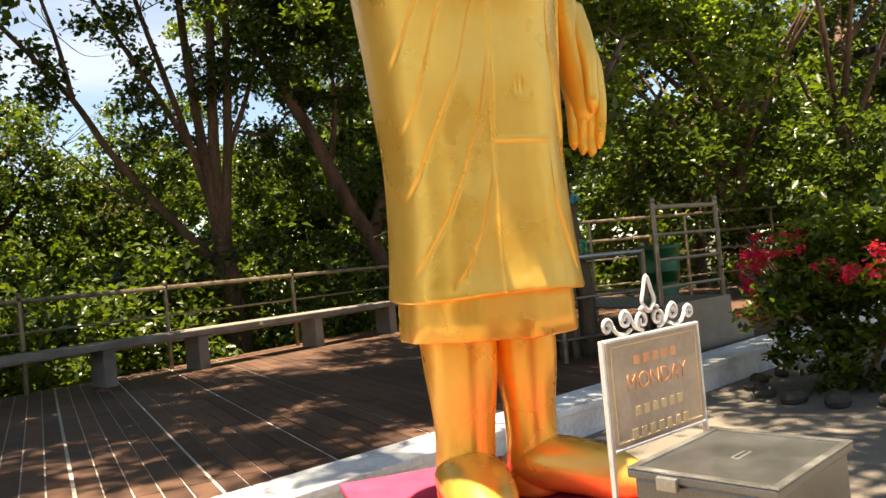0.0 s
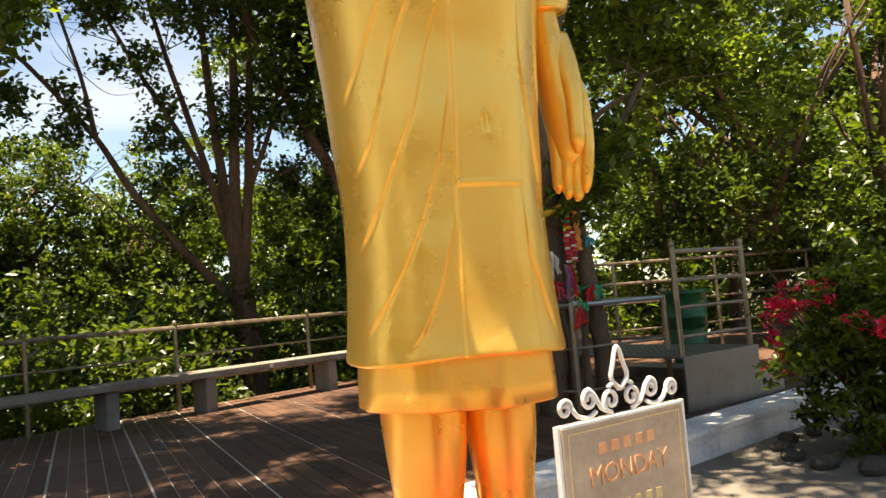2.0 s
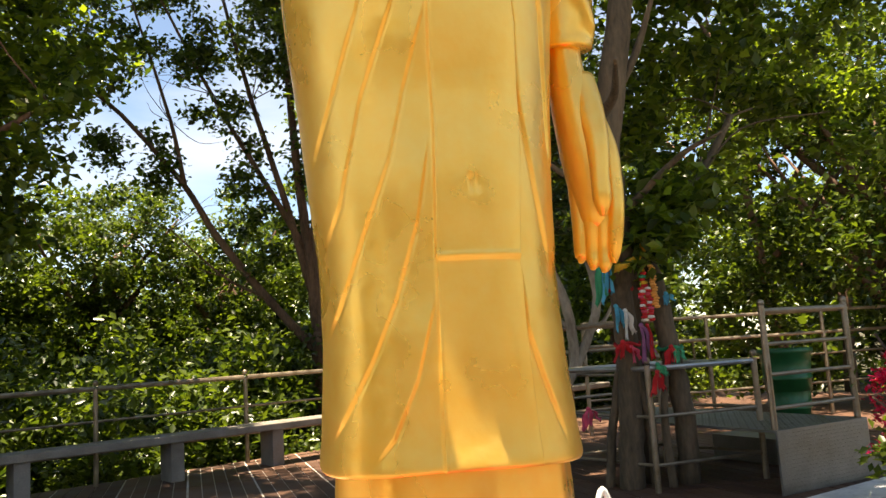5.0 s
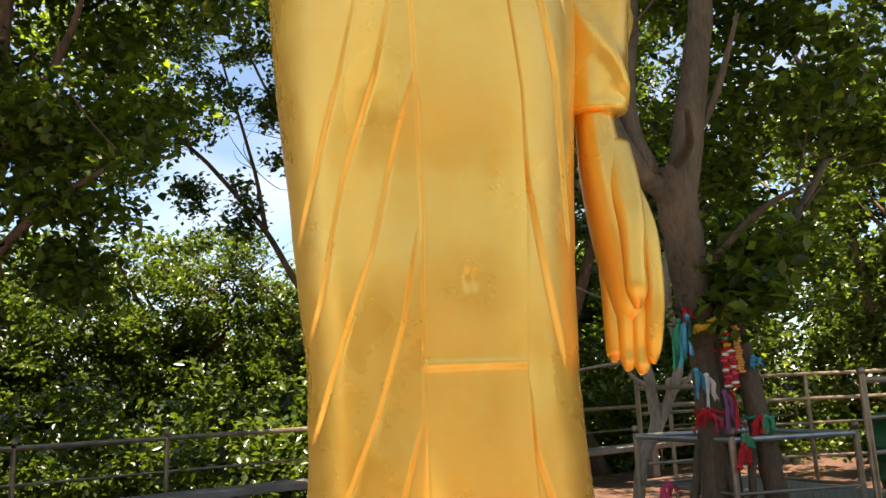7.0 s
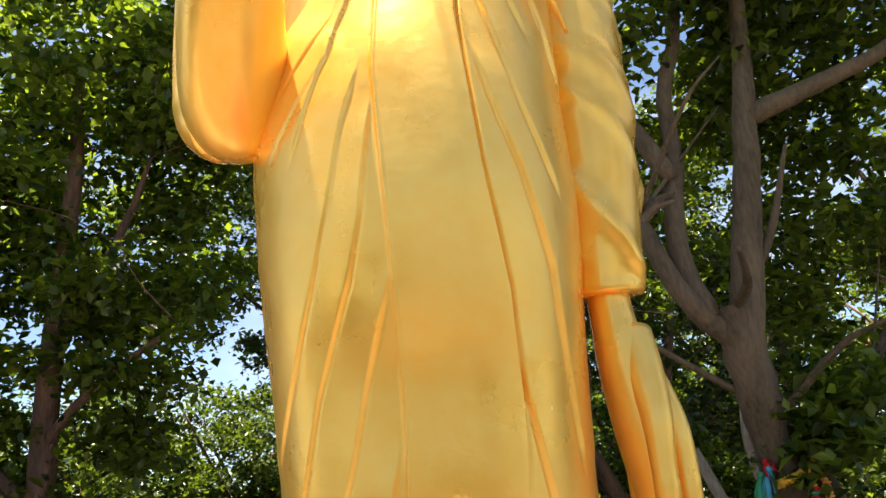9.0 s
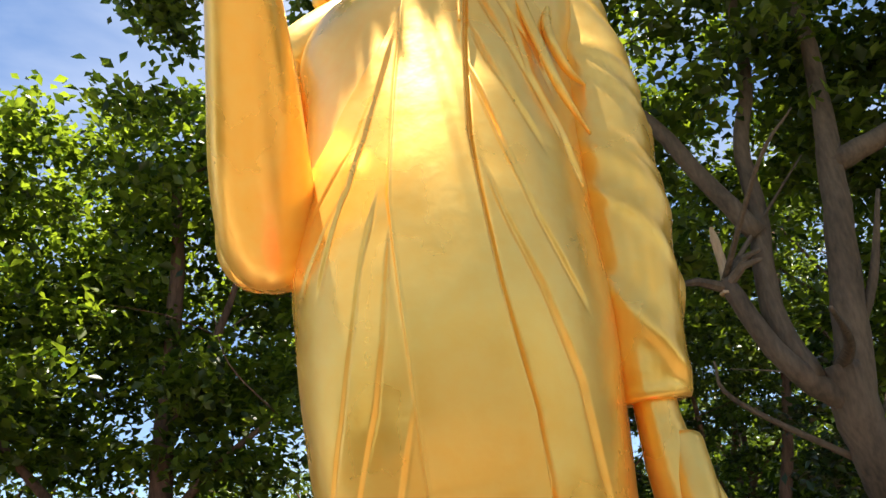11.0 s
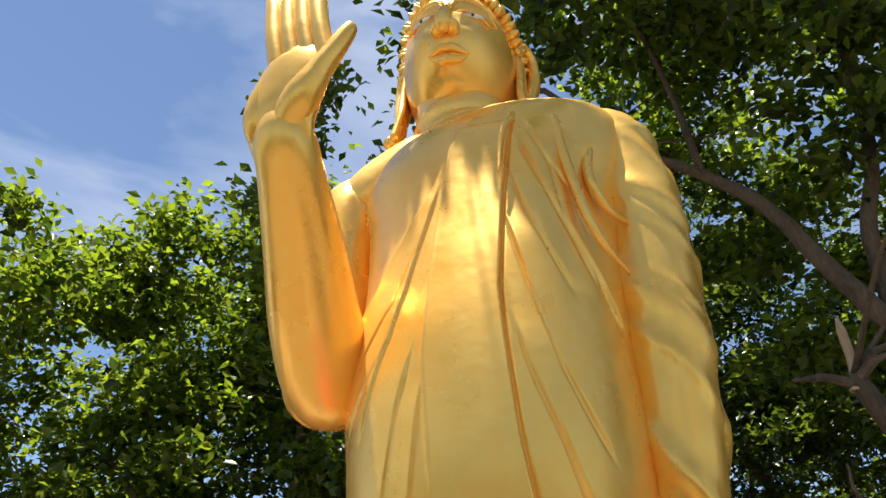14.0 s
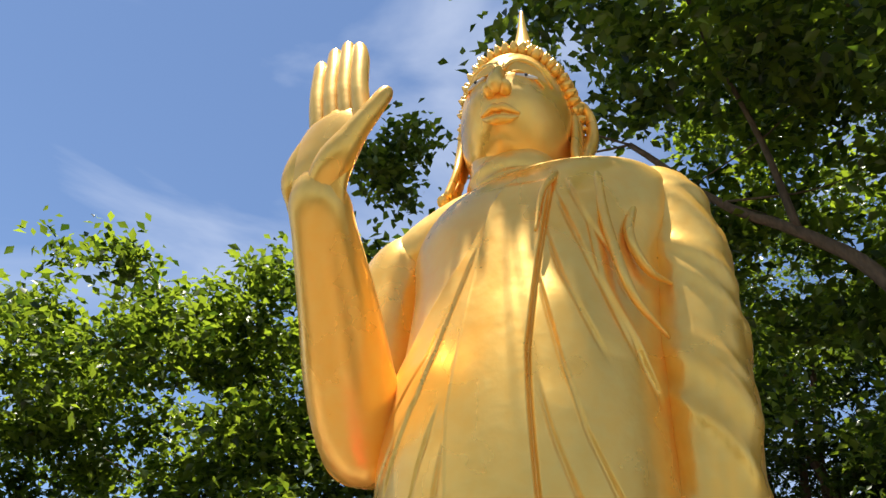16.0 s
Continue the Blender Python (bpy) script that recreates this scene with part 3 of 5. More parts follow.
    sweep([(0.31, -0.04, 3.29), (0.38, -0.05, 3.2), (0.425, -0.06, 3.0), (0.43, -0.07, 2.75), (0.430, -0.08, 2.5), (0.428, -0.09, 2.28), (0.424, -0.1, 2.1), (0.423, -0.1, 2.04)], [0.10, 0.115, 0.115, 0.112, 0.103, 0.094, 0.080, 0.070])
    sweep([(0.423, -0.1, 2.10), (0.420, -0.1, 2.0), (0.432, -0.1, 1.88), (0.454, -0.1, 1.74), (0.468, -0.1, 1.62), (0.470, -0.1, 1.52), (0.470, -0.1, 1.48)], [0.068, 0.063, 0.076, 0.086, 0.080, 0.066, 0.04], flat=(1.0, 0.8))
    for x0, y0, x1, y1, z1 in ((0.432, -0.09, 0.424, -0.10, 1.395), (0.455, -0.115, 0.452, -0.115, 1.372), (0.485, -0.125, 0.482, -0.125, 1.362)):
        sweep([(x0, y0, 1.64), (x0 * 0.6 + x1 * 0.4, y0 - 0.012, 1.53), (x1, y1, 1.43), (x1, y1, z1 + 0.02), (x1 - 0.003, y1 + 0.008, z1)], [0.030, 0.027, 0.022, 0.019, 0.007], 14)
    sweep([(0.468, -0.10, 1.92), (0.508, -0.140, 1.74), (0.518, -0.152, 1.63), (0.516, -0.156, 1.53), (0.508, -0.15, 1.43), (0.504, -0.142, 1.385)], [0.022, 0.030, 0.027, 0.025, 0.019, 0.007], 16)
    sweep([(0.455, -0.11, 1.93), (0.464, -0.15, 1.83), (0.470, -0.185, 1.73), (0.466, -0.195, 1.63), (0.466, -0.195, 1.56), (0.468, -0.186, 1.515)], [0.05, 0.045, 0.034, 0.027, 0.026, 0.009], 18)
    # neck with its folds
    sweep([(-0.085, -0.06, 3.28), (-0.09, -0.07, 3.38), (-0.093, -0.075, 3.415), (-0.095, -0.077, 3.43), (-0.097, -0.08, 3.46), (-0.10, -0.08, 3.475), (-0.10, -0.08, 3.52), (-0.10, -0.08, 3.62)], [0.215, 0.172, 0.168, 0.160, 0.164, 0.154, 0.152, 0.15], 40)
    # long gathered cloth over the shoulder
    sweep([(0.10, -0.15, 3.34), (0.155, -0.29, 3.265), (0.165, -0.375, 3.18), (0.15, -0.42, 3.10), (0.142, -0.45, 2.95)], [0.006, 0.012, 0.012, 0.009, 0.003], 12)
    sweep([(0.14, -0.12, 3.30), (0.225, -0.255, 3.275), (0.272, -0.315, 3.19), (0.29, -0.345, 3.06), (0.315, -0.36, 2.92), (0.35, -0.34, 2.76), (0.40, -0.24, 2.68)], [0.004, 0.013, 0.016, 0.015, 0.014, 0.012, 0.004], 12)
    sweep([(0.33, -0.08, 3.26), (0.35, -0.20, 3.20), (0.352, -0.27, 3.08), (0.347, -0.31, 2.96), (0.375, -0.27, 2.87), (0.42, -0.18, 2.86)], [0.003, 0.008, 0.013, 0.014, 0.012, 0.003], 12)


def fuller(dz):
    """How much wider than a plain oval the lower face is at a height."""
    a = min(abs(dz), 0.985)
    return (1 - a ** 2.6) ** (1 / 2.6) / math.sqrt(1 - a * a)


def sleeve(bm):
    """The draped sleeve, with slanting folds."""
    tab = ((3.37, 0.335, 0.02), (3.36, 0.34, 0.055), (3.335, 0.352, 0.085), (3.30, 0.365, 0.106), (3.22, 0.390, 0.118), (3.0, 0.422, 0.126), (2.75, 0.430, 0.124), (2.5, 0.433, 0.118), (2.28, 0.430, 0.102), (2.1, 0.425, 0.088), (2.03, 0.423, 0.080))
    zs = np.concatenate([np.linspace(2.03, 3.22, 150), np.linspace(3.23, 3.37, 24)])
    cx = np.interp(zs, [t[0] for t in tab[::-1]], [t[1] for t in tab[::-1]])
    rr = np.interp(zs, [t[0] for t in tab[::-1]], [t[2] for t in tab[::-1]])
    rows, n = [], 64
    for z, x, r in zip(zs, cx, rr):
        row = []
        for j in range(n):
            a = 2 * math.pi * j / n
            fold = 0.010 * (0.5 + 0.5 * math.sin(z * 17 + a * 1.6 + 0.9 * math.sin(z * 4))) ** 7 + 0.006 * (0.5 + 0.5 * math.sin(z * 25 + a * 3.0 + 1.0 + math.sin(z * 7))) ** 9
            hem = 0.002 * math.exp(-((z - 2.045) / 0.012) ** 2)
            k = r + fold * min(1.0, (z - 2.03) / 0.06) + hem
            row.append(bm.verts.new((x + k * math.cos(a), -0.06 - 0.035 * (3.22 - z) + k * math.sin(a), z + 0.010 * math.sin(a))))
        rows.append(row)
    for r0, r1 in zip(rows, rows[1:]):
        for j in range(n):
            bm.faces.new((r0[j], r0[(j + 1) % n], r1[(j + 1) % n], r1[j]))
    bm.faces.new(rows[0][::-1])
    bm.faces.new(rows[-1])


def statue_head(bm):
    centre = Vector((-0.06, -0.08, 3.765))
    nose_z, eye_z, mouth_z = 3.60, 3.705, 3.515
    geo = bmesh.ops.create_uvsphere(bm, u_segments=128, v_segments=96, radius=1.0)["verts"]
    for v in geo:
        d = v.co.copy()
        q = Vector((d.x * 0.232, d.y * 0.305, d.z * 0.345))
        if d.z < 0:
            full = fuller(d.z)
            q.x *= full * (1 - 0.20 * d.z * d.z)
            q.y *= full
        p = centre + q
        if d.y < -0.05:
            x, z = p.x - centre.x - 0.012, p.z
            g = lambda x0, z0, wx, wz: math.exp(-((x - x0) / wx) ** 2 - ((z - z0) / wz) ** 2)
            out = 0.012 * g(0, nose_z, 0.045, 0.040)
            for s in (-1, 1):
                out += 0.013 * g(s * 0.098, eye_z + 0.006, 0.045, 0.024)
                out -= 0.014 * g(s * 0.095, eye_z + 0.042, 0.055, 0.020)
                brow = eye_z + 0.085 - 2.2 * (s * x - 0.085) ** 2 if s * x > 0 else 9
                out += 0.008 * math.exp(-((z - brow) / 0.012) ** 2) * (1 if 0.01 < s * x < 0.18 else 0)
                out += 0.016 * g(s * 0.11, 3.60, 0.06, 0.07)
            lip = mouth_z + 3.0 * x * x
            h = lambda z0, wx, wz: math.exp(-(x / wx) ** 4 - ((z - z0) / wz) ** 2)
            out += 0.010 * h(lip, 0.068, 0.03)
            out -= 0.012 * g(0, mouth_z - 0.045, 0.05, 0.014)
            out += 0.022 * g(0, 3.455, 0.055, 0.035)
            p.y -= out
        v.co = p
    def skin(x, z):
        dz = (z - centre.z) / 0.345
        full = fuller(dz) * (1 - 0.20 * dz * dz) if dz < 0 else 1
        w = max(0.0, 1 - dz * dz - ((x - centre.x) / (0.232 * full)) ** 2)
        return centre.y - 0.305 * (fuller(dz) if dz < 0 else 1) * math.sqrt(w)

    fx = centre.x + 0.012
    feature = lambda pts, radii, flat=None: add_tube(bm, [p[:3] for p in smooth_path([(*p, r) for p, r in zip(pts, radii)], 6)], [p[3] for p in smooth_path([(*p, r) for p, r in zip(pts, radii)], 6)], 14, flat)
    feature([(fx, skin(fx, 3.77) + 0.01, 3.77), (fx, skin(fx, 3.71) - 0.012, 3.71), (fx, skin(fx, 3.65) - 0.030, 3.65), (fx, skin(fx, 3.61) - 0.040, 3.61), (fx, skin(fx, 3.59) - 0.036, 3.588), (fx, skin(fx, 3.58) - 0.026, 3.576)], [0.012, 0.020, 0.025, 0.033, 0.028, 0.012])
    for s in (-1, 1):
        add_ball(bm, (fx + s * 0.030, skin(fx, 3.60) - 0.022, 3.598), (0.027, 0.032, 0.024), 18, 12)
        arc = [(fx + s * a, skin(fx + s * a, z) - 0.003, z) for a, z in ((0.012, 3.735), (0.035, 3.782), (0.085, 3.812), (0.135, 3.795), (0.175, 3.745))]
        feature(arc, [0.007, 0.010, 0.010, 0.009, 0.003])
        lid = [(fx + s * a, skin(fx + s * a, z) - 0.012, z) for a, z in ((0.045, 3.704), (0.075, 3.716), (0.105, 3.717), (0.135, 3.705), (0.155, 3.69))]
        feature(lid, [0.003, 0.006, 0.006, 0.005, 0.002])
    upper = [(fx + a, skin(fx + a, z) - 0.010 - 0.008 * (1 - abs(a) / 0.075), z) for a, z in ((-0.074, 3.532), (-0.045, 3.531), (-0.018, 3.535), (0.0, 3.530), (0.018, 3.535), (0.045, 3.531), (0.074, 3.532))]
    feature(upper, [0.004, 0.012, 0.015, 0.014, 0.015, 0.012, 0.004])
    lower = [(fx + a, skin(fx + a, z) - 0.010 - 0.008 * (1 - abs(a) / 0.07), z) for a, z in ((-0.066, 3.520), (-0.035, 3.503), (0.0, 3.498), (0.035, 3.503), (0.066, 3.520))]
    feature(lower, [0.004, 0.014, 0.018, 0.014, 0.004])
    # hair cap, crown knob and flame
    rng = random.Random(4)
    n_rows = 21
    for i in range(n_rows):
        el = math.radians(6 + 80 * i / (n_rows - 1))
        count = max(5, int(46 * math.cos(el)))
        for j in range(count):
            az = 2 * math.pi * (j + 0.5 * (i % 2)) / count
            d = Vector((math.cos(az) * math.cos(el), math.sin(az) * math.cos(el), math.sin(el)))
            front = max(0.0, -d.y)
            if d.z < 0.60 * front + 0.04:
                continue
            p = centre + Vector((d.x * 0.238, d.y * 0.312, d.z * 0.352))
            r = 0.021 + rng.uniform(-0.002, 0.002)
            add_tube(bm, [p - d * 0.010, p + d * 0.012, p + d * 0.026, p + d * 0.040], [r, r * 0.92, r * 0.62, r * 0.18], 8)
    for i in range(6):
        zz = 4.08 + i * 0.048
        r = 0.125 - 0.017 * i
        for j in range(14 - i):
            az = 2 * math.pi * (j + 0.5 * i) / (14 - i)
            d = Vector((math.cos(az), math.sin(az), 0.7)).normalized()
            p = Vector((centre.x + r * math.cos(az), -0.13 + r * math.sin(az), zz + 0.02))
            add_tube(bm, [p - d * 0.022, p, p + d * 0.022], [0.026, 0.02, 0.006], 8)
    add_ball(bm, (centre.x, -0.13, 4.12), (0.125, 0.125, 0.13), 24, 14)
    path = smooth_path([(centre.x, -0.13, 4.16, 0.11), (centre.x - 0.005, -0.14, 4.28, 0.070), (centre.x - 0.012, -0.16, 4.42, 0.034), (centre.x - 0.02, -0.20, 4.62, 0.008)], 6)
    add_tube(bm, [p[:3] for p in path], [p[3] for p in path], 16)
    # ears with long lobes
    for s in (-1, 1):
        x = centre.x + s * 0.245
        outer = smooth_path([(x - s * 0.012, -0.12, 3.80), (x + s * 0.018, -0.09, 3.87), (x + s * 0.040, -0.03, 3.85), (x + s * 0.042, -0.01, 3.75), (x + s * 0.024, -0.03, 3.62), (x + s * 0.012, -0.06, 3.50), (x + s * 0.030, -0.085, 3.43), (x + s * 0.036, -0.10, 3.405)], 6)
        n = len(outer) - 1
        add_tube(bm, outer, [0.016 + 0.012 * math.sin(math.pi * i / n) ** 2 + (0.008 if i > n - 8 else 0) for i in range(n + 1)], 12)
        inner = smooth_path([(x - s * 0.012, -0.11, 3.78), (x - s * 0.004, -0.105, 3.65), (x - s * 0.004, -0.11, 3.54), (x + s * 0.018, -0.105, 3.42)], 6)
        add_tube(bm, inner, 0.017, 10)
        add_ball(bm, (x - s * 0.002, -0.06, 3.70), (0.018, 0.05, 0.15), 16, 12)
    # enamel eyes
    for s in (-1, 1):
        for k, (w, hgt, out) in enumerate(((0.046, 0.0085, 0.0), (0.0085, 0.0075, 0.004))):
            x0 = centre.x + 0.012 + s * 0.098
            y0 = -0.08 - 0.305 * math.sqrt(max(0.05, 1 - ((x0 - centre.x) / 0.231) ** 2 - ((eye_z - 3.765) / 0.345) ** 2)) - 0.0135 - out
            before = len(bm.faces)
            add_ball(bm, (x0, y0 + (0.0), eye_z - 0.004), (w, 0.008, hgt), 16, 8, Matrix.Rotation(s * 0.42, 3, "Z"))
            bm.faces.ensure_lookup_table()
            for f in bm.faces[before:]:
                f.material_index = 1 + k


bm = bmesh.new()
statue_head(bm)
neck = Vector((-0.06, -0.05, 3.50))
tilt = Matrix.Translation(neck + Vector((-0.04, 0, 0))) @ Matrix.Rotation(math.radians(10), 4, "Z") @ Matrix.Rotation(math.radians(-14), 4, "X") @ Matrix.Diagonal((0.89, 0.97, 0.98, 1.0)) @ Matrix.Translation(-neck)
bm.transform(tilt)
statue_limbs(bm)
bmesh.ops.recalc_face_normals(bm, faces=bm.faces)
statue_robe(bm)
statue = part("statue", bm, [M_GOLD, C_EYE_WHITE, C_EYE_DARK], smooth=True)
tagged(statue, "tall gold-painted standing statue in pleated robes, one palm raised", "statue")

# ---------------------------------------------------------------- sign and offering box
SIGN_A, SIGN_B = Vector((-0.046, -1.045)), Vector((0.339, -0.889))
sign_dir = (SIGN_B - SIGN_A).normalized()
sign_w = (SIGN_B - SIGN_A).length
sign_angle = math.degrees(math.atan2(sign_dir.y, sign_dir.x))
sign = thing("sign", pose(SIGN_A.x, SIGN_A.y, GROUND_Z, 0, 0, sign_angle), "faded cream notice board with white scrollwork crest, lettered for Monday", "sign")
SZ0, SZ1 = 0.50 - GROUND_Z, 0.775 - GROUND_Z
part("board", box((0.006, -0.008, SZ0), (sign_w - 0.006, 0.008, SZ1), 0.003), M_SIGN, sign)
for x in (0, sign_w):
    part("post", box((x - 0.0045, -0.007, 0), (x + 0.0045, 0.007, SZ1 + 0.004), 0.002), M_WHITE, sign)
for z in (SZ0, SZ1):
    part("frame_bar", box((0.009, -0.010, z - 0.004), (sign_w - 0.009, 0.010, z + 0.004), 0.002), M_WHITE, sign)


def spiral(cx, cz, r0, r1, a0, turns, n=26):
    return [(cx + (r0 + (r1 - r0) * i / n) * math.cos(a0 + turns * 2 * math.pi * i / n), 0, cz + (r0 + (r1 - r0) * i / n) * math.sin(a0 + turns * 2 * math.pi * i / n)) for i in range(n + 1)]


mid, top = sign_w / 2, SZ1 + 0.006
for s in (-1, 1):
    pieces = (spiral(mid + s * 0.034, top + 0.030, 0.026, 0.008, -math.pi / 2, s * 1.35), [(mid + s * a, 0, top + b) for a, b in ((0.034, 0.004), (0.066, 0.016), (0.084, 0.046), (0.102, 0.062))],
              spiral(mid + s * 0.102, top + 0.040, 0.022, 0.007, math.pi / 2, -s * 1.3), [(mid + s * a, 0, top + b) for a, b in ((0.084, 0.012), (0.110, 0.002), (0.142, 0.010), (0.158, 0.030))],
              spiral(mid + s * 0.178, top + 0.030, 0.020, 0.006, math.pi if s > 0 else 0.0, -s * 1.4), [(mid + s * a, 0, top + b) for a, b in ((0.006, 0.05), (0.020, 0.066), (0.040, 0.058))])
    for pts in pieces:
        part("scroll", tube(smooth_path(pts, 2), 0.0052, 8), M_WHITE, sign, smooth=True)
flame = smooth_path([(mid, 0, top + 0.05), (mid - 0.026, 0, top + 0.075), (mid - 0.018, 0, top + 0.105), (mid, 0, top + 0.145), (mid + 0.018, 0, top + 0.105), (mid + 0.026, 0, top + 0.075), (mid, 0, top + 0.05)], 5)
part("flame_finial", tube(flame, 0.0052, 8), M_WHITE, sign, smooth=True)


def lettering(text, x, z, size, mat, parent, y):
    cu = bpy.data.curves.new("lettering", "FONT")
    cu.body, cu.size, cu.align_x, cu.extrude = text, size, "CENTER", 0.0008
    tmp = bpy.data.objects.new("lettering", cu)
    scene.collection.objects.link(tmp)
    me = bpy.data.meshes.new_from_object(tmp.evaluated_get(bpy.context.evaluated_depsgraph_get()))
    bpy.data.objects.remove(tmp)
    me.materials.append(mat)
    ob = new("lettering", me)
    ob.parent = parent
    ob.matrix_basis = pose(x, y, z, 90, 0, 0)
    return ob


lettering("MONDAY", mid, SZ0 + 0.140, 0.060, M_ORANGE, sign, -0.0095)
for z, w, mat in ((SZ0 + 0.215, 0.20, M_ORANGE), (SZ0 + 0.085, 0.22, M_YELLOW), (SZ0 + 0.030, 0.26, M_YELLOW)):
    n = max(4, int(w / 0.036))
    for i in range(n):
        x = mid - w / 2 + w * i / n
        part("text_bar", box((x + 0.004, -0.0098, z - 0.011), (x + w / n - 0.012, -0.0084, z + 0.012)), mat, sign)
for x0, x1, z0, z1 in ((0.022, 0.025, SZ0 + 0.015, SZ1 - 0.015), (sign_w - 0.025, sign_w - 0.022, SZ0 + 0.015, SZ1 - 0.015), (0.025, sign_w - 0.025, SZ1 - 0.018, SZ1 - 0.015), (0.025, sign_w - 0.025, SZ0 + 0.015, SZ0 + 0.018)):
    part("border_line", box((x0, -0.0098, z0), (x1, -0.0084, z1)), M_YELLOW, sign)

BOX_Z = 0.5
bx = thing("offering_box", pose(-0.085, -1.185, GROUND_Z, 0, 0, sign_angle + 5), "brushed steel offering box with a slotted lid, beside the sign", "box")
BW, BD, BH = 0.425, 0.35, BOX_Z - GROUND_Z
part("body", box((0.012, -BD + 0.012, 0.25), (BW - 0.012, -0.012, BH - 0.022), 0.006), M_BOX, bx)
lid = part("lid", box((0, -BD, BH - 0.02), (BW, 0, BH), 0.005), M_BOX, bx)
part("slot", box((BW / 2 - 0.03, -BD / 2 - 0.004, BH), (BW / 2 + 0.03, -BD / 2 + 0.004, BH + 0.003)), M_DARK, lid)
part("slot_rim", box((BW / 2 - 0.036, -BD / 2 - 0.010, BH - 0.001), (BW / 2 + 0.036, -BD / 2 + 0.010, BH + 0.0015)), M_STEEL, lid)
for a, b in (((0, -BD, 0), (BW, -BD + 0.018, 0)), ((0, -0.018, 0), (BW, 0, 0)), ((0, -BD + 0.018, 0), (0.018, -0.018, 0)), ((BW - 0.018, -BD + 0.018, 0), (BW, -0.018, 0))):
    part("lid_rim", box((a[0], a[1], BH), (b[0], b[1], BH + 0.005), 0.002), M_STEEL, lid)
part("hasp", box((-0.012, -0.13, BH - 0.035), (0.004, -0.08, BH - 0.005), 0.003), M_STEEL, bx)
for x in (0.03, BW - 0.03):
    for y in (-0.03, -BD + 0.03):
        part("leg", box((x - 0.015, y - 0.015, 0), (x + 0.015, y + 0.015, 0.25), 0.002), M_STEEL, bx)

# ---------------------------------------------------------------- cage round the garlanded tree
CM, CR, CL = Vector((2.02, 3.54)), Vector((2.99, 3.72)), Vector((1.57, 4.42))
CB = CR + CL - CM
cage = thing("tree_guard_rail", pose(*CM, 0), "square steel pipe guard rail round the garlanded tree", "railing")
corners = [CM, CR, CB, CL]
for c in corners:
    d = c - CM
    p = part("post", tube([(d.x, d.y, 0), (d.x, d.y, 0.95)], 0.024, 10), M_STAIN, cage)
    bm = bmesh.new()
    add_ball(bm, (d.x, d.y, 0.985), (0.03, 0.03, 0.03), 10, 6)
    part("finial", bm, M_STAIN, p, "small dull brass knob", smooth=True)
for a, b in zip(corners, corners[1:] + corners[:1]):
    a, b = a - CM, b - CM
    for z, r in ((0.925, 0.021), (0.56, 0.013), (0.20, 0.013)):
        part("rail", tube([(a.x, a.y, z), (b.x, b.y, z)], r, 8), M_STEEL if z > 0.9 else M_STAIN, cage)

# ---------------------------------------------------------------- steel platform with its side rail and step
PF0 = Vector((2.73, 3.05))
plat = thing("steel_platform", pose(PF0.x, PF0.y, 0, 0, 0, 20), "raised checker-plate steel platform with pipe side rails", "platform")
part("deck_plate", box((0.0, 0.0, 0.43), (1.0, 2.6, 0.45), 0.003), M_CHECKER, plat)
part("side_plate", box((0.0, -0.012, 0.0), (1.0, 0.008, 0.45), 0.003), M_CHECKER, plat)
part("step", box((1.01, 0.0, 0.0), (1.35, 1.6, 0.22), 0.004), M_CHECKER, plat)


def lozenges(name, spots, long, wide, tall, across, parent):
    """Raised tread lozenges: small four-sided pyramids, alternately turned; across: whether they lie on a level plate."""
    verts, faces = [], []
    for n, (a, b, odd) in enumerate(spots):
        c, s = math.cos(math.radians(45 if odd else -45)), math.sin(math.radians(45 if odd else -45))
        for u, v, h in ((long, 0, 0), (0, wide, 0), (-long, 0, 0), (0, -wide, 0), (0, 0, tall)):
            p, q = a + u * c - v * s, b + u * s + v * c
            verts.append((p, q, 0.4505 + h) if across else (p, -0.0125 - h, q))
        k = n * 5
        faces += [(k, k + 1, k + 4), (k + 1, k + 2, k + 4), (k + 2, k + 3, k + 4), (k + 3, k, k + 4)]
    mesh_ob(name, verts, faces, M_CHECKER, parent)["kind"] = "stuff"


lozenges("studs", [(0.02 + 0.029 * i, 0.02 + 0.027 * j, (i + j) % 2) for i in range(34) for j in range(16)], 0.010, 0.004, 0.003, False, plat)
lozenges("tread_studs", [(0.025 + 0.038 * i, 0.03 + 0.038 * j, (i + j) % 2) for i in range(26) for j in range(66)], 0.014, 0.005, 0.003, True, plat)
for y in (0.03, 2.57):
    for x in (0.03, 0.95):
        p = part("post", tube([(x, y, 0.44), (x, y, 1.34)], 0.024, 10), M_STAIN, plat)
        bm = bmesh.new()
        add_ball(bm, (x, y, 1.36), (0.028, 0.028, 0.028), 10, 6)
        part("finial", bm, M_STAIN, p, smooth=True)
    for z, r in ((1.30, 0.022), (1.06, 0.015), (0.84, 0.015), (0.60, 0.015)):
        part("rail", tube([(0.03, y, z), (0.95, y, z)], r, 8), M_STAIN, plat)
for z, r in ((1.30, 0.020), (0.84, 0.013)):
    part("rail", tube([(0.03, 1.3, z), (0.03, 2.57, z)], r, 8), M_STAIN, plat)

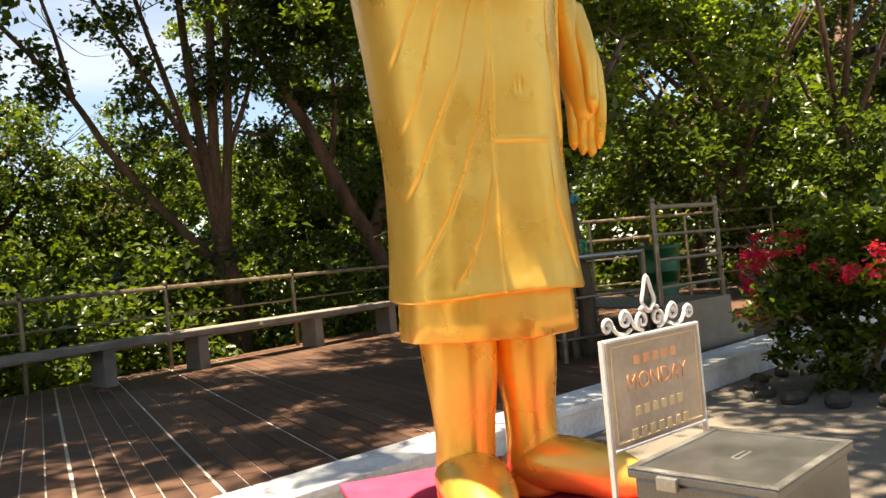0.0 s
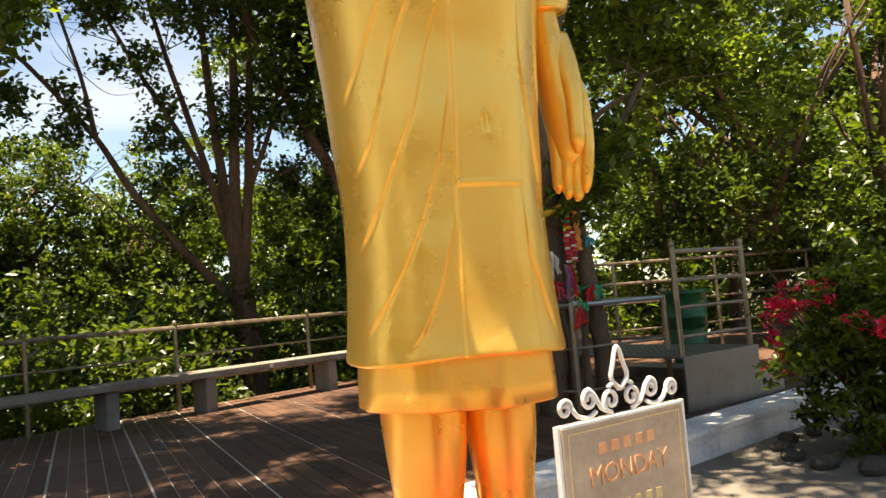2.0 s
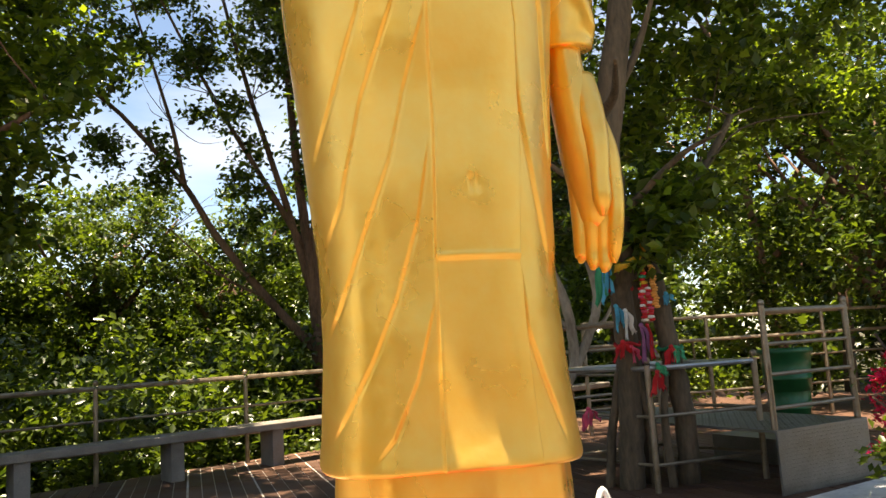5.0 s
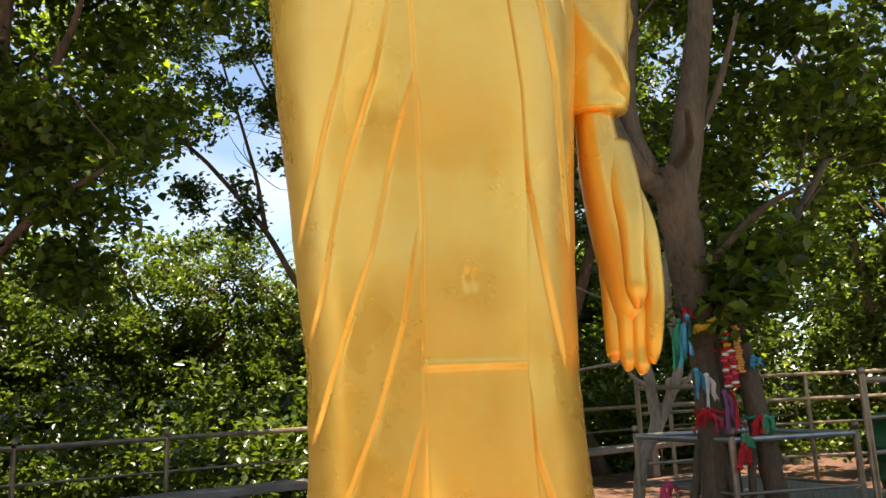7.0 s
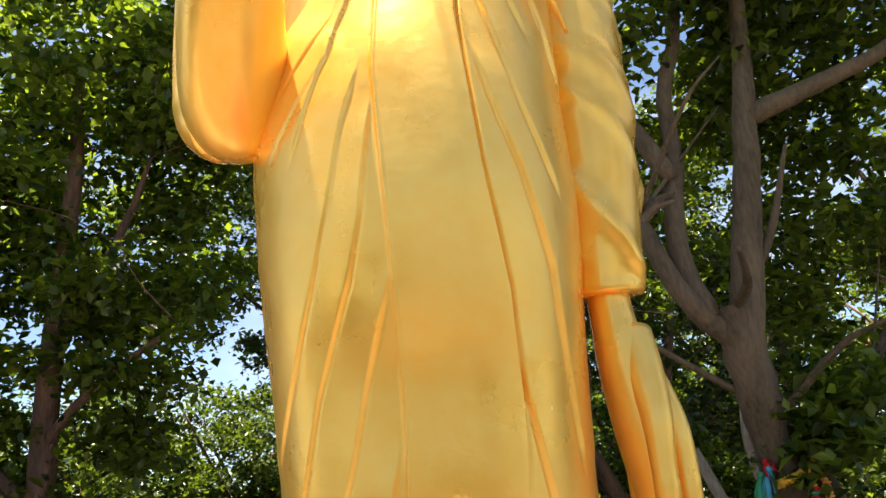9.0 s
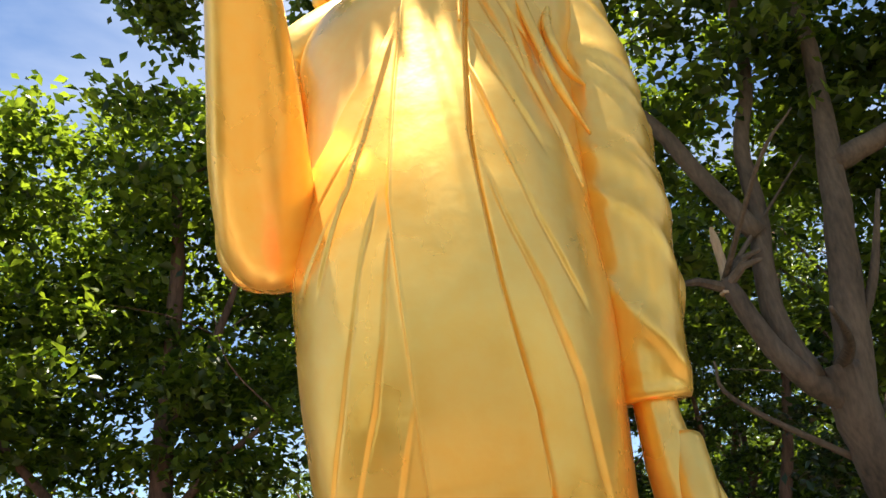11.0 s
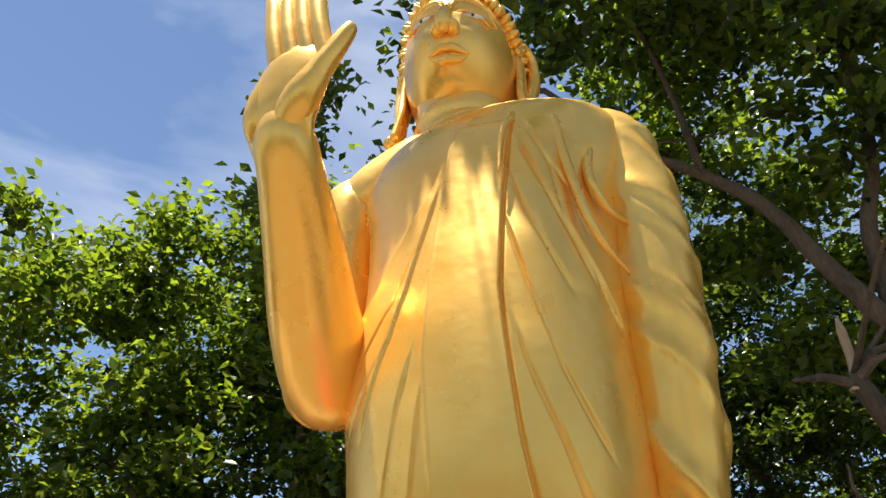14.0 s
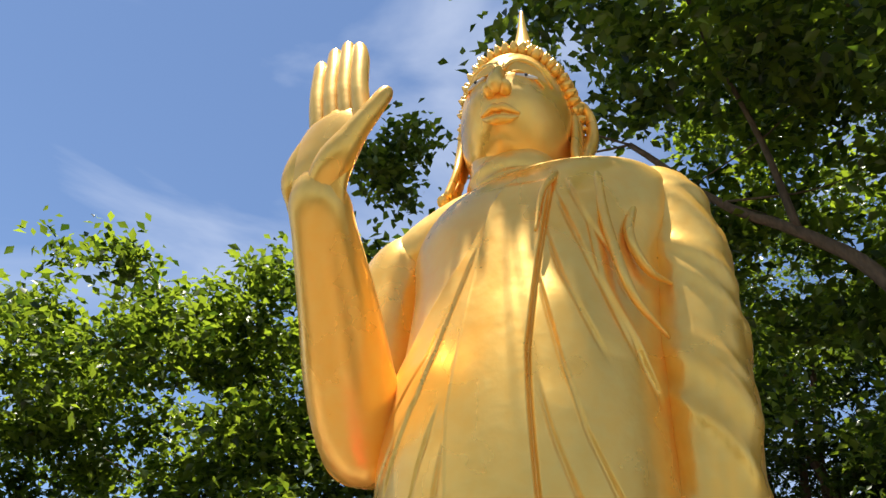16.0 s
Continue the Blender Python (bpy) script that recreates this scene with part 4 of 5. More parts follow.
# second railing on the far side of the walk
far_rail = thing("far_railing", pose(2.71, 7.3, 0, 0, 0, 4), "weathered steel pipe railing beyond the platform", "railing")
for i in range(5):
    part("post", tube([(i * 1.7, 0, -0.4), (i * 1.7, 0, 1.38)], 0.026, 8), M_STAIN, far_rail)
for z in (1.37, 1.08, 0.80, 0.42):
    part("rail", tube([(0, 0, z), (6.8, 0, z)], 0.022 if z > 1 else 0.014, 8), M_STAIN, far_rail)

# green bin
bin_ = thing("litter_bin", pose(4.56, 5.92, -0.02), "round green plastic bin on the terrace", "bin")
prof = [(0.17, 0.0), (0.18, 0.05), (0.205, 0.30), (0.22, 0.305), (0.22, 0.335), (0.21, 0.34), (0.24, 0.62), (0.255, 0.625), (0.255, 0.655), (0.245, 0.66), (0.265, 0.90), (0.29, 0.91), (0.29, 0.96), (0.25, 0.96), (0.24, 0.5)]
bm = bmesh.new()
rings = [[bm.verts.new((r * math.cos(2 * math.pi * k / 24), r * math.sin(2 * math.pi * k / 24), z)) for k in range(24)] for r, z in prof]
for a, b in zip(rings, rings[1:]):
    for k in range(24):
        bm.faces.new((a[k], a[(k + 1) % 24], b[(k + 1) % 24], b[k]))
bm.faces.new(rings[0][::-1])
bm.faces.new(rings[-1])
part("tub", bm, M_GREEN_PLASTIC, bin_, smooth=True)

# lamp post
lamp = thing("street_lamp", pose(10.9, 8.2, -1.0), "slim grey lamp post with a flat floodlight head", "lamp")
part("pole", tube([(0, 0, 0), (0, 0, 5.0)], [0.06, 0.045], 10), M_STEEL, lamp)
part("arm", tube([(0, 0, 4.85), (-0.25, 0, 4.9)], 0.025, 8), M_STEEL, lamp)
head = part("lamp_head", box((-0.30, -0.25, 4.95), (0.35, 0.25, 5.1), 0.02), M_DARK, lamp)
part("lens", box((-0.26, -0.21, 4.935), (0.31, 0.21, 4.949)), M_LAMP, head)

# ---------------------------------------------------------------- the garlanded tree
rng = np.random.default_rng(11)
garlanded = tree("garlanded_tree", "tall leaning grey-barked tree of several stems tied with garlands", [
    ([(1.92, 3.82, -0.05), (1.93, 3.76, 0.4), (1.96, 3.75, 0.85), (1.95, 3.74, 1.3), (1.92, 3.70, 1.62), (1.87, 3.58, 1.95)], 0.10, 0.085),
    ([(2.40, 3.82, -0.05), (2.37, 3.76, 0.59), (2.31, 3.75, 1.05), (2.23, 3.74, 1.58), (2.06, 3.68, 1.9), (1.86, 3.53, 2.2)], 0.085, 0.075),
    ([(2.14, 4.0, -0.05), (2.13, 3.98, 0.7), (2.08, 3.9, 1.4), (1.92, 3.62, 2.1)], 0.085, 0.10),
    ([(1.93, 3.68, 1.62), (1.89, 3.6, 1.95), (1.82, 3.49, 2.25), (1.76, 3.4, 2.55), (1.74, 3.35, 2.85)], 0.135, 0.145),
    ([(1.78, 3.95, -0.05), (1.82, 3.88, 0.45), (1.90, 3.8, 0.95), (1.98, 3.74, 1.3)], 0.04, 0.03), ([(2.10, 3.80, -0.05), (2.06, 3.72, 0.5), (2.0, 3.68, 0.9), (1.98, 3.68, 1.2)], 0.03, 0.022), ([(2.22, 3.72, -0.05), (2.18, 3.68, 0.5), (2.24, 3.70, 0.95)], 0.035, 0.025),
    ([(2.20, 3.76, 1.7), (2.31, 3.9, 1.95), (2.49, 3.9, 2.17), (2.78, 3.95, 2.45), (3.3, 4.2, 3.1)], 0.055, 0.03),
    ([(1.76, 3.38, 2.6), (1.42, 3.25, 2.9), (1.17, 3.2, 3.5)], 0.09, 0.06), ([(1.55, 3.3, 2.78), (1.44, 3.32, 3.3), (1.55, 3.4, 4.05), (1.58, 3.4, 4.6), (1.78, 3.4, 5.3), (1.9, 3.5, 6.6)], 0.085, 0.04),
    ([(1.76, 3.38, 2.6), (1.92, 3.3, 3.35), (2.09, 3.3, 4.3), (2.2, 3.3, 5.0), (2.3, 3.3, 6.6)], 0.125, 0.045), ([(2.09, 3.3, 4.25), (2.6, 3.2, 4.4), (3.2, 3.1, 4.65), (4.2, 3.0, 5.6)], 0.085, 0.03),
    # the last four limbs are added to carry the unseen shading leaves
    ([(1.5, 3.35, 3.85), (1.25, 3.3, 4.3), (0.93, 3.3, 4.96), (0.49, 3.3, 5.42), (0.1, 3.2, 5.7), (-0.5, 3.0, 6.4)], 0.075, 0.025), ([(0.6, 3.3, 5.3), (0.5, 3.2, 6.2), (0.3, 3.0, 7.2)], 0.035, 0.015), ([(0.3, 3.0, 7.1), (0.2, 1.6, 7.3), (0.0, 0.4, 6.6), (-0.25, -0.45, 5.66)], 0.02, 0.006), ([(0.1, -0.52, 5.62), (-0.25, -0.55, 5.62), (-0.72, -0.58, 5.6)], 0.006, 0.004), ([(2.3, 3.3, 6.5), (2.2, 1.8, 8.0), (1.6, 0.2, 8.9), (1.3, -0.8, 9.2)], 0.05, 0.015), ([(1.9, 3.5, 6.4), (0.9, 3.0, 8.4), (-0.6, 2.2, 10.2), (-2.4, 1.7, 11.0)], 0.05, 0.02)],
    [(-2.9, 3.2, 7.3, 0.38), (-3.2, 3.2, 7.2, 0.25), (2.3, 3.74, 2.05, 0.32), (2.16, 3.56, 1.88, 0.17), (2.5, 3.8, 2.35, 0.35), (-0.5, 3.2, 6.6, 1.3), (0.6, 3.4, 6.2, 1.3), (1.6, 3.5, 6.4, 1.5), (2.6, 3.3, 6.0, 1.6), (3.6, 3.4, 5.4, 1.6), (4.4, 3.6, 4.2, 1.5), (0.2, 2.6, 7.6, 1.4), (1.6, 2.4, 7.6, 1.6), (3.2, 2.6, 7.4, 1.8),
     # blobs above z 8.5: mostly unseen, added to shade deck and court
     (2.9, 4.6, 3.4, 0.9), (3.8, 5.6, 3.6, 0.9), (4.9, 5.2, 3.0, 1.0), (1.0, 4.8, 5.0, 1.3), (2.4, 5.0, 4.6, 1.4), (-0.4, 3.6, 5.4, 0.55), (4.8, 3.0, 6.4, 1.6), (-3.0, 1.0, 10.9, 1.1), (-1.7, 1.1, 10.8, 1.1), (-0.5, 1.5, 10.7, 1.0), (-2.4, 2.3, 11.4, 1.1), (-1.1, 2.4, 11.2, 1.1), (0.6, 2.2, 10.2, 1.2), (-3.6, 2.4, 11.8, 1.0), (4.2, 2.4, 8.6, 1.0), (1.2, 6.2, 9.0, 1.4), (5.4, 4.2, 4.6, 1.3), (3.2, 4.6, 5.2, 1.2), (-2.8, 3.0, 12.3, 1.1), (-1.6, 3.4, 12.6, 1.1), (-0.4, 3.2, 12.3, 1.0), (-4.0, 2.6, 12.6, 1.1), (-2.2, 4.0, 13.6, 1.2), (-3.4, 3.8, 13.6, 1.2), (0.9, -0.4, 8.8, 0.9), (1.6, 0.2, 9.0, 1.0), (1.4, -1.0, 9.2, 0.9), (1.2, 5.2, 9.4, 1.4), (2.6, 5.6, 9.6, 1.4), (0.2, 5.6, 9.6, 1.3)], 150, 10, 0.128, M_LEAF_CANOPY, M_BARK_PALE, 11, 2)

# low spray out of view, added over the statue to shade its breast
spray = [(-0.70 + 0.046 * i, -0.60 + 0.036 * k + 0.008 * math.sin(2.1 * i), 5.6 + 0.02 * math.sin(1.3 * i + k)) for i in range(18) for k in range(4)]
leaves("spray", np.array(spray) - np.array((1.92, 3.82, -0.05)), 12, 0.022, 0.07, M_LEAF_CANOPY, garlanded, rng)

stump = thing("broken_branch", pose(1.17, 3.2, 3.45), "snapped-off limb with a pale splintered spike", "branch")
bm = tube(smooth_path([(0, 0, -0.05), (0.02, 0, 0.1), (0.01, 0, 0.45)], 4), [0.05, 0.045, 0.042, 0.04, 0.035, 0.03, 0.03, 0.03, 0.012], 8)
part("spike", bm, M_WOOD_RAW, stump)
for a in ((-0.35, -0.1, 0.05), (0.3, 0.05, 0.25), (0.25, -0.1, 0.12)):
    part("snag", tube([(0, 0, 0), (a[0] * 0.5, a[1], a[2] * 0.8), a], [0.04, 0.03, 0.012], 7), M_BARK_PALE, stump)

# garlands and ribbons tied to it
wreath = thing("marigold_garland", pose(1.93, 3.62, 1.74), "thick yellow marigold garland looped round the trunk", "garland")
for i in range(24):
    t = math.radians(165 + 210 * i / 23)
    bm = bmesh.new()
    add_ball(bm, (0.175 * math.cos(t), 0.175 * math.sin(t), 0.06 * math.cos(t) + 0.10 * max(0.0, math.cos(t)) ** 2), (0.026 + 0.003 * (i % 3), 0.028, 0.030), 8, 6)
    part("flower", bm, C_YELLOW, wreath, smooth=True)


def flower_string(x, y, z, count, columns, step, kinds, label):
    root = thing("flower_garland", pose(x, y, z), label, "garland", "flower garlands")
    for c in range(columns):
        for i in range(count):
            bm = bmesh.new()
            add_ball(bm, (0.052 * (c - (columns - 1) / 2) + 0.007 * math.sin(1.7 * i + c) + 0.0012 * i, 0.006 * math.cos(2.3 * i), -step * i), (0.027 + 0.005 * ((i * 7 + c) % 3) / 2, 0.024, step * 0.62), 8, 5)
            part("flower", bm, kinds[(i + c) % len(kinds)], root, smooth=True)


flower_string(2.035, 3.49, 1.68, 6, 1, 0.024, (C_YELLOW, C_RED, C_GREEN, C_RED), "short garland of red and yellow flower heads")
flower_string(2.04, 3.49, 1.54, 12, 2, 0.022, (C_RED, C_WHITE, C_RED, C_PINK, C_RED), "double hanging garland of red and white flowers")
flower_string(2.105, 3.48, 1.71, 16, 1, 0.021, (C_SASH,), "soft orange marigold garland hanging straight down")


def cloth_strip(points, width, twist, phase):
    """A limp strip of cloth with thickness, folded along its length and frayed at the end."""
    path = smooth_path(points, 5)
    n, across = len(path), 5
    verts, faces = [], []
    for i, p in enumerate(path):
        f = i / (n - 1)
        a = phase + twist * f
        w = width * (0.35 + 0.65 * min(1.0, 3.0 * f)) * (1 + 0.12 * math.sin(9 * f + phase))
        for k in range(across):
            u = k / (across - 1) - 0.5
            fold = 0.22 * width * math.sin(6.5 * u + 4 * f + phase)
            d = 0.02 * math.sin(9 * k + phase) if i == n - 1 else 0.0
            q = (p[0] + u * w * math.cos(a) - fold * math.sin(a), p[1] + u * w * math.sin(a) + fold * math.cos(a), p[2] + d)
            verts.append(q)
    for i in range(n - 1):
        for k in range(across - 1):
            v = i * across + k
            faces.append((v, v + 1, v + across + 1, v + across))
    m = len(verts)
    verts += [(x + 0.003 * math.sin(phase), y + 0.004, z) for x, y, z in verts]
    faces += [tuple(m + q for q in reversed(f)) for f in faces]
    rim = [k for k in range(across)] + [i * across + across - 1 for i in range(1, n)] + [(n - 1) * across + k for k in range(across - 2, -1, -1)] + [i * across for i in range(n - 2, 0, -1)]
    faces += [(b, a, m + a, m + b) for a, b in zip(rim, rim[1:] + rim[:1])]
    bm = bmesh.new()
    vs = [bm.verts.new(v) for v in verts]
    for f in faces:
        bm.faces.new([vs[q] for q in f])
    return bm


def ribbon(x, y, z, length, width, mat, label, sway, tails=2):
    root = thing("ribbon", pose(x, y, z), label, "ribbon", "ribbons on the tree")
    bm = bmesh.new()
    add_ball(bm, (0, 0, 0), (width * 0.42, width * 0.34, width * 0.36), 8, 6)
    part("knot", bm, mat, root, smooth=True)
    for i in range(tails):
        s = sway + (i - (tails - 1) / 2) * width * 1.1
        e = length * (1 - 0.22 * i)
        part("tail", cloth_strip([(0, 0, 0), (s * 0.8, -0.02, -e * 0.3), (s * 0.9, -0.012, -e * 0.7), (s * 1.3, -0.02, -e)], width, 1.1 - 0.9 * i, 0.3 + 1.3 * i + 5 * x), mat, root, smooth=True)


ribbon(1.78, 3.49, 1.80, 0.36, 0.06, C_BLUE, "sky-blue cloth ribbon tied to the trunk", -0.03)
ribbon(1.73, 3.52, 1.77, 0.34, 0.06, C_GREEN, "green cloth ribbon tied to the trunk", -0.02)
ribbon(1.77, 3.50, 1.85, 0.09, 0.05, C_RED, "small red cloth bow on the trunk", 0.02)
ribbon(1.84, 3.60, 1.42, 0.20, 0.05, C_BLUE, "teal cloth ribbon tied to a stem", 0.02)
ribbon(1.90, 3.57, 1.38, 0.22, 0.05, C_WHITE, "soiled white cloth ribbon tied to a stem", 0.02)
ribbon(2.0, 3.52, 1.26, 0.28, 0.05, C_MAUVE, "mauve cloth ribbon hanging below the garlands", 0.03)
ribbon(2.04, 3.50, 1.26, 0.26, 0.04, C_RED, "red cloth ribbon hanging below the garlands", 0.02, 1)
ribbon(1.87, 3.60, 1.14, 0.15, 0.055, C_RED, "red cloth bow tied to a stem", -0.01, 3)
ribbon(1.93, 3.58, 1.10, 0.12, 0.04, C_PINK, "pink cloth bow tied to a stem", 0.03)
ribbon(2.27, 3.63, 1.08, 0.16, 0.05, C_RED, "red cloth bow tied round a stem", -0.02)
ribbon(2.31, 3.63, 1.07, 0.12, 0.05, C_GREEN, "green cloth bow tied round a stem", 0.02)
ribbon(2.10, 3.52, 0.955, 0.10, 0.045, C_GREEN, "bright green cloth bow on the guard rail", 0.02)
ribbon(2.09, 3.51, 0.90, 0.17, 0.05, C_RED, "scarlet cloth bow on the guard rail", -0.01)
ribbon(2.27, 3.63, 1.50, 0.08, 0.045, C_BLUE, "blue cloth band tied round a stem", 0.02)
ribbon(1.66, 3.96, 0.62, 0.16, 0.05, C_PINK, "pink cloth bow near the tree's foot", 0.01, 3)
for z, r, x, mat in ((1.56, 0.10, 1.935, C_RED), (1.12, 0.095, 1.955, C_RED), (1.07, 0.092, 2.31, C_GREEN)):
    band = thing("cloth_band", pose(x, 3.74, z), "faded cloth band wound round a tree stem", "ribbon", "ribbons on the tree")
    ring = [(r * math.cos(k * math.pi / 9), r * math.sin(k * math.pi / 9), 0.012 * math.sin(k * 1.1)) for k in range(19)]
    part("wrap", tube(ring, 0.014, 6), mat, band, smooth=True)

# pale bare stems behind it
tree("bare_tree", "pale bare twisted tree stems behind the guard rail", [
    ([(1.72, 5.3, -0.05), (1.79, 5.2, 0.6), (1.95, 5.2, 0.95), (1.95, 5.2, 1.16), (1.90, 5.2, 1.56), (1.72, 5.3, 2.1)], 0.055, 0.05),
    ([(1.93, 5.2, 0.85), (1.99, 5.2, 0.98), (2.12, 5.2, 1.24), (2.23, 5.2, 1.58), (2.2, 5.3, 2.2), (2.35, 5.4, 2.9)], 0.05, 0.04),
    ([(2.12, 5.2, 1.24), (2.3, 5.25, 1.36), (2.48, 5.3, 1.6)], 0.028, 0.012), ([(1.93, 5.2, 1.3), (1.75, 5.2, 1.45), (1.6, 5.2, 1.75)], 0.025, 0.012)],
    [(1.9, 5.5, 2.9, 0.5), (2.5, 5.5, 3.2, 0.5)], 120, 8, 0.11, M_LEAF_DARK, M_BARK_WHITE, 31, 1)

# ---------------------------------------------------------------- trees
tree("forked_tree", "reddish-brown tree forking into many slender stems", [
    ([(-0.42, 11.2, -2.2), (-0.5, 11.1, -0.3), (-0.62, 11.0, 1.0), (-0.66, 11.0, 1.6)], 0.23, 0.19),
    ([(-0.66, 11, 1.2), (-1.5, 10.9, 2.2), (-2.3, 10.8, 3.3), (-2.75, 10.7, 4.1), (-3.7, 10.6, 5.3), (-4.7, 10.4, 6.2)], 0.085, 0.025), ([(-2.75, 10.7, 4.1), (-2.95, 10.7, 5.2), (-3.5, 10.6, 7.2)], 0.045, 0.018),
    ([(-0.68, 11, 1.4), (-0.80, 11, 3.0), (-0.95, 11, 4.6), (-1.05, 11, 6.2), (-1.4, 10.9, 9.0)], 0.105, 0.045), ([(-0.64, 11, 1.4), (-0.66, 11, 3.2), (-0.58, 11, 4.6), (-0.5, 11, 6.2), (-0.3, 10.9, 9.0)], 0.115, 0.045),
    ([(-0.60, 11, 1.6), (-0.42, 11, 3.4), (-0.30, 11, 5.0), (-0.15, 11, 7.0), (0.2, 10.9, 9.0)], 0.095, 0.04), ([(-0.75, 11, 2.2), (-1.2, 11, 4.0), (-1.65, 10.9, 5.6), (-2.2, 10.8, 8.0)], 0.075, 0.025),
    ([(-0.85, 11, 3.0), (-1.55, 10.9, 4.3), (-2.3, 10.8, 5.7), (-3.1, 10.7, 7.4)], 0.06, 0.02), ([(-0.42, 11, 3.2), (0.1, 10.9, 4.6), (0.5, 10.8, 6.8)], 0.055, 0.02), ([(-0.3, 11.1, 3.6), (0.25, 11, 3.5), (0.8, 11, 4.0)], 0.03, 0.012), ([(-1.5, 10.9, 2.2), (-2.2, 10.9, 2.6), (-3.0, 10.8, 3.4)], 0.03, 0.012)],
    [(-4.6, 10.3, 6.2, 0.7), (-3.4, 10.6, 7.9, 1.2), (-1.8, 10.8, 8.0, 1.5), (-4.6, 10.4, 7.4, 0.7), (-2.9, 10.6, 6.6, 0.6), (-1.6, 10.8, 6.2, 0.6), (0.0, 10.9, 7.4, 1.8), (1.2, 10.8, 5.6, 1.4), (-2.4, 10.8, 5.3, 0.5), (0.2, 11.2, 4.2, 1.0), (-4.2, 10.2, 8.2, 1.5), (-2, 10.6, 9.4, 1.8), (0.4, 10.6, 9.2, 1.8), (-5.4, 10.0, 5.0, 0.9),
     (-3.6, 10.5, 5.4, 0.6), (-1.3, 10.8, 4.4, 0.8), (-5.6, 10, 6.6, 1.2), (-3.9, 10.6, 4.7, 0.4), (-3.2, 10.6, 4.4, 0.4), (-1.9, 11.2, 3.6, 0.6), (-2.6, 11.2, 6.0, 0.7), (-3.8, 10.8, 6.5, 0.7), (-1.6, 11.4, 3.0, 0.7), (-5.2, 10.4, 5.9, 0.6), (0.5, 11.4, 2.8, 0.8)], 165, 10, 0.125, M_LEAF, M_BARK, 21, 4, "hillside trees")
tree("leaning_tree", "dark-trunked tree leaning over the railing", [
    ([(3.3, 11.8, -2), (2.7, 11.5, -0.2), (2.15, 11.3, 1.1), (1.3, 11.0, 2.8), (0.65, 10.9, 4.2), (-0.1, 10.8, 5.6), (-0.6, 10.7, 7.5)], 0.20, 0.05), ([(2.0, 11.2, 1.5), (2.8, 11, 4.0), (3.5, 11, 7.5)], 0.12, 0.04), ([(1.3, 11.0, 2.8), (1.5, 11.0, 4.2), (1.3, 11, 6.0)], 0.06, 0.02)],
    [(1.0, 11.0, 6.2, 1.5), (3.0, 11.2, 6.0, 1.6), (3.6, 11, 3.6, 1.2), (2.2, 12, 4.0, 1.3), (2.6, 11, 8.4, 2.0), (0.9, 11.3, 3.7, 0.6), (1.7, 11.2, 2.2, 0.6), (0.2, 10.6, 5.9, 1.3), (1.6, 10.8, 5.2, 1.4), (-0.4, 10.8, 7.6, 1.4), (2.2, 9.8, 6.4, 1.4), (1.2, 9.8, 7.4, 1.4), (0.7, 10.2, 4.7, 0.9), (0.6, 9.4, 5.3, 1.1), (1.8, 9.4, 4.7, 1.1), (-1.0, 9.4, 7.2, 1.1), (-0.2, 9.4, 6.7, 1.1)], 120, 10, 0.125, M_LEAF, M_BARK, 22, 2, "hillside trees")
tree("spreading_tree", "broad-crowned tree with a dark straight trunk beside the terrace", [
    ([(-4.3, 5.3, -0.3), (-4.2, 5.2, 1.5), (-4.1, 5.0, 3.3), (-4.0, 4.9, 5.2), (-4.0, 4.8, 6.4)], 0.17, 0.05), ([(-4.15, 5.05, 2.6), (-3.5, 4.8, 3.1), (-2.7, 4.6, 3.5)], 0.06, 0.02), ([(-4.1, 5.0, 3.6), (-3.5, 4.9, 4.5), (-3.2, 4.9, 5.4)], 0.07, 0.02),
    ([(-4.2, 5.2, 2.0), (-5.0, 4.6, 3.0), (-5.8, 4.0, 4.2)], 0.08, 0.02), ([(-4.2, 5.2, 1.2), (-4.9, 5.4, 1.6), (-5.4, 5.4, 2.4)], 0.06, 0.02)],
    [(-4.1, 4.8, 6.3, 1.5), (-3.0, 4.9, 5.6, 1.3), (-5.3, 4.2, 5.9, 1.5), (-6.4, 3.2, 5.7, 1.5), (-8.0, 1.6, 5.4, 1.6), (-3.6, 5.6, 7.0, 1.1), (-4.4, 4.4, 4.0, 1.3), (-3.7, 4.8, 3.2, 0.75), (-3.1, 4.8, 3.0, 0.5), (-3.5, 4.9, 2.4, 0.5), (-3.0, 4.7, 3.7, 0.7), (-5.6, 4.2, 3.4, 1.3), (-7.2, 2.4, 4.4, 1.6), (-7.4, 2.6, 2.6, 1.5), (-4.9, 5.2, 2.1, 1.0), (-2.6, 5.6, 6.0, 0.9), (-6.6, 3.6, 2.6, 1.4), (-3.2, 5.6, 6.2, 1.1), (-4.8, 6.2, 6.0, 1.4), (-6.0, 6.0, 6.4, 1.4), (-3.9, 6.4, 5.0, 1.3), (-5.2, 6.4, 4.4, 1.5), (-7.6, 4.6, 6.0, 1.5), (-6.8, 5.6, 4.6, 1.5), (-8.6, 3.4, 4.4, 1.5)], 155, 10, 0.138, M_LEAF_CANOPY, M_BARK, 23, 2, "hillside trees")
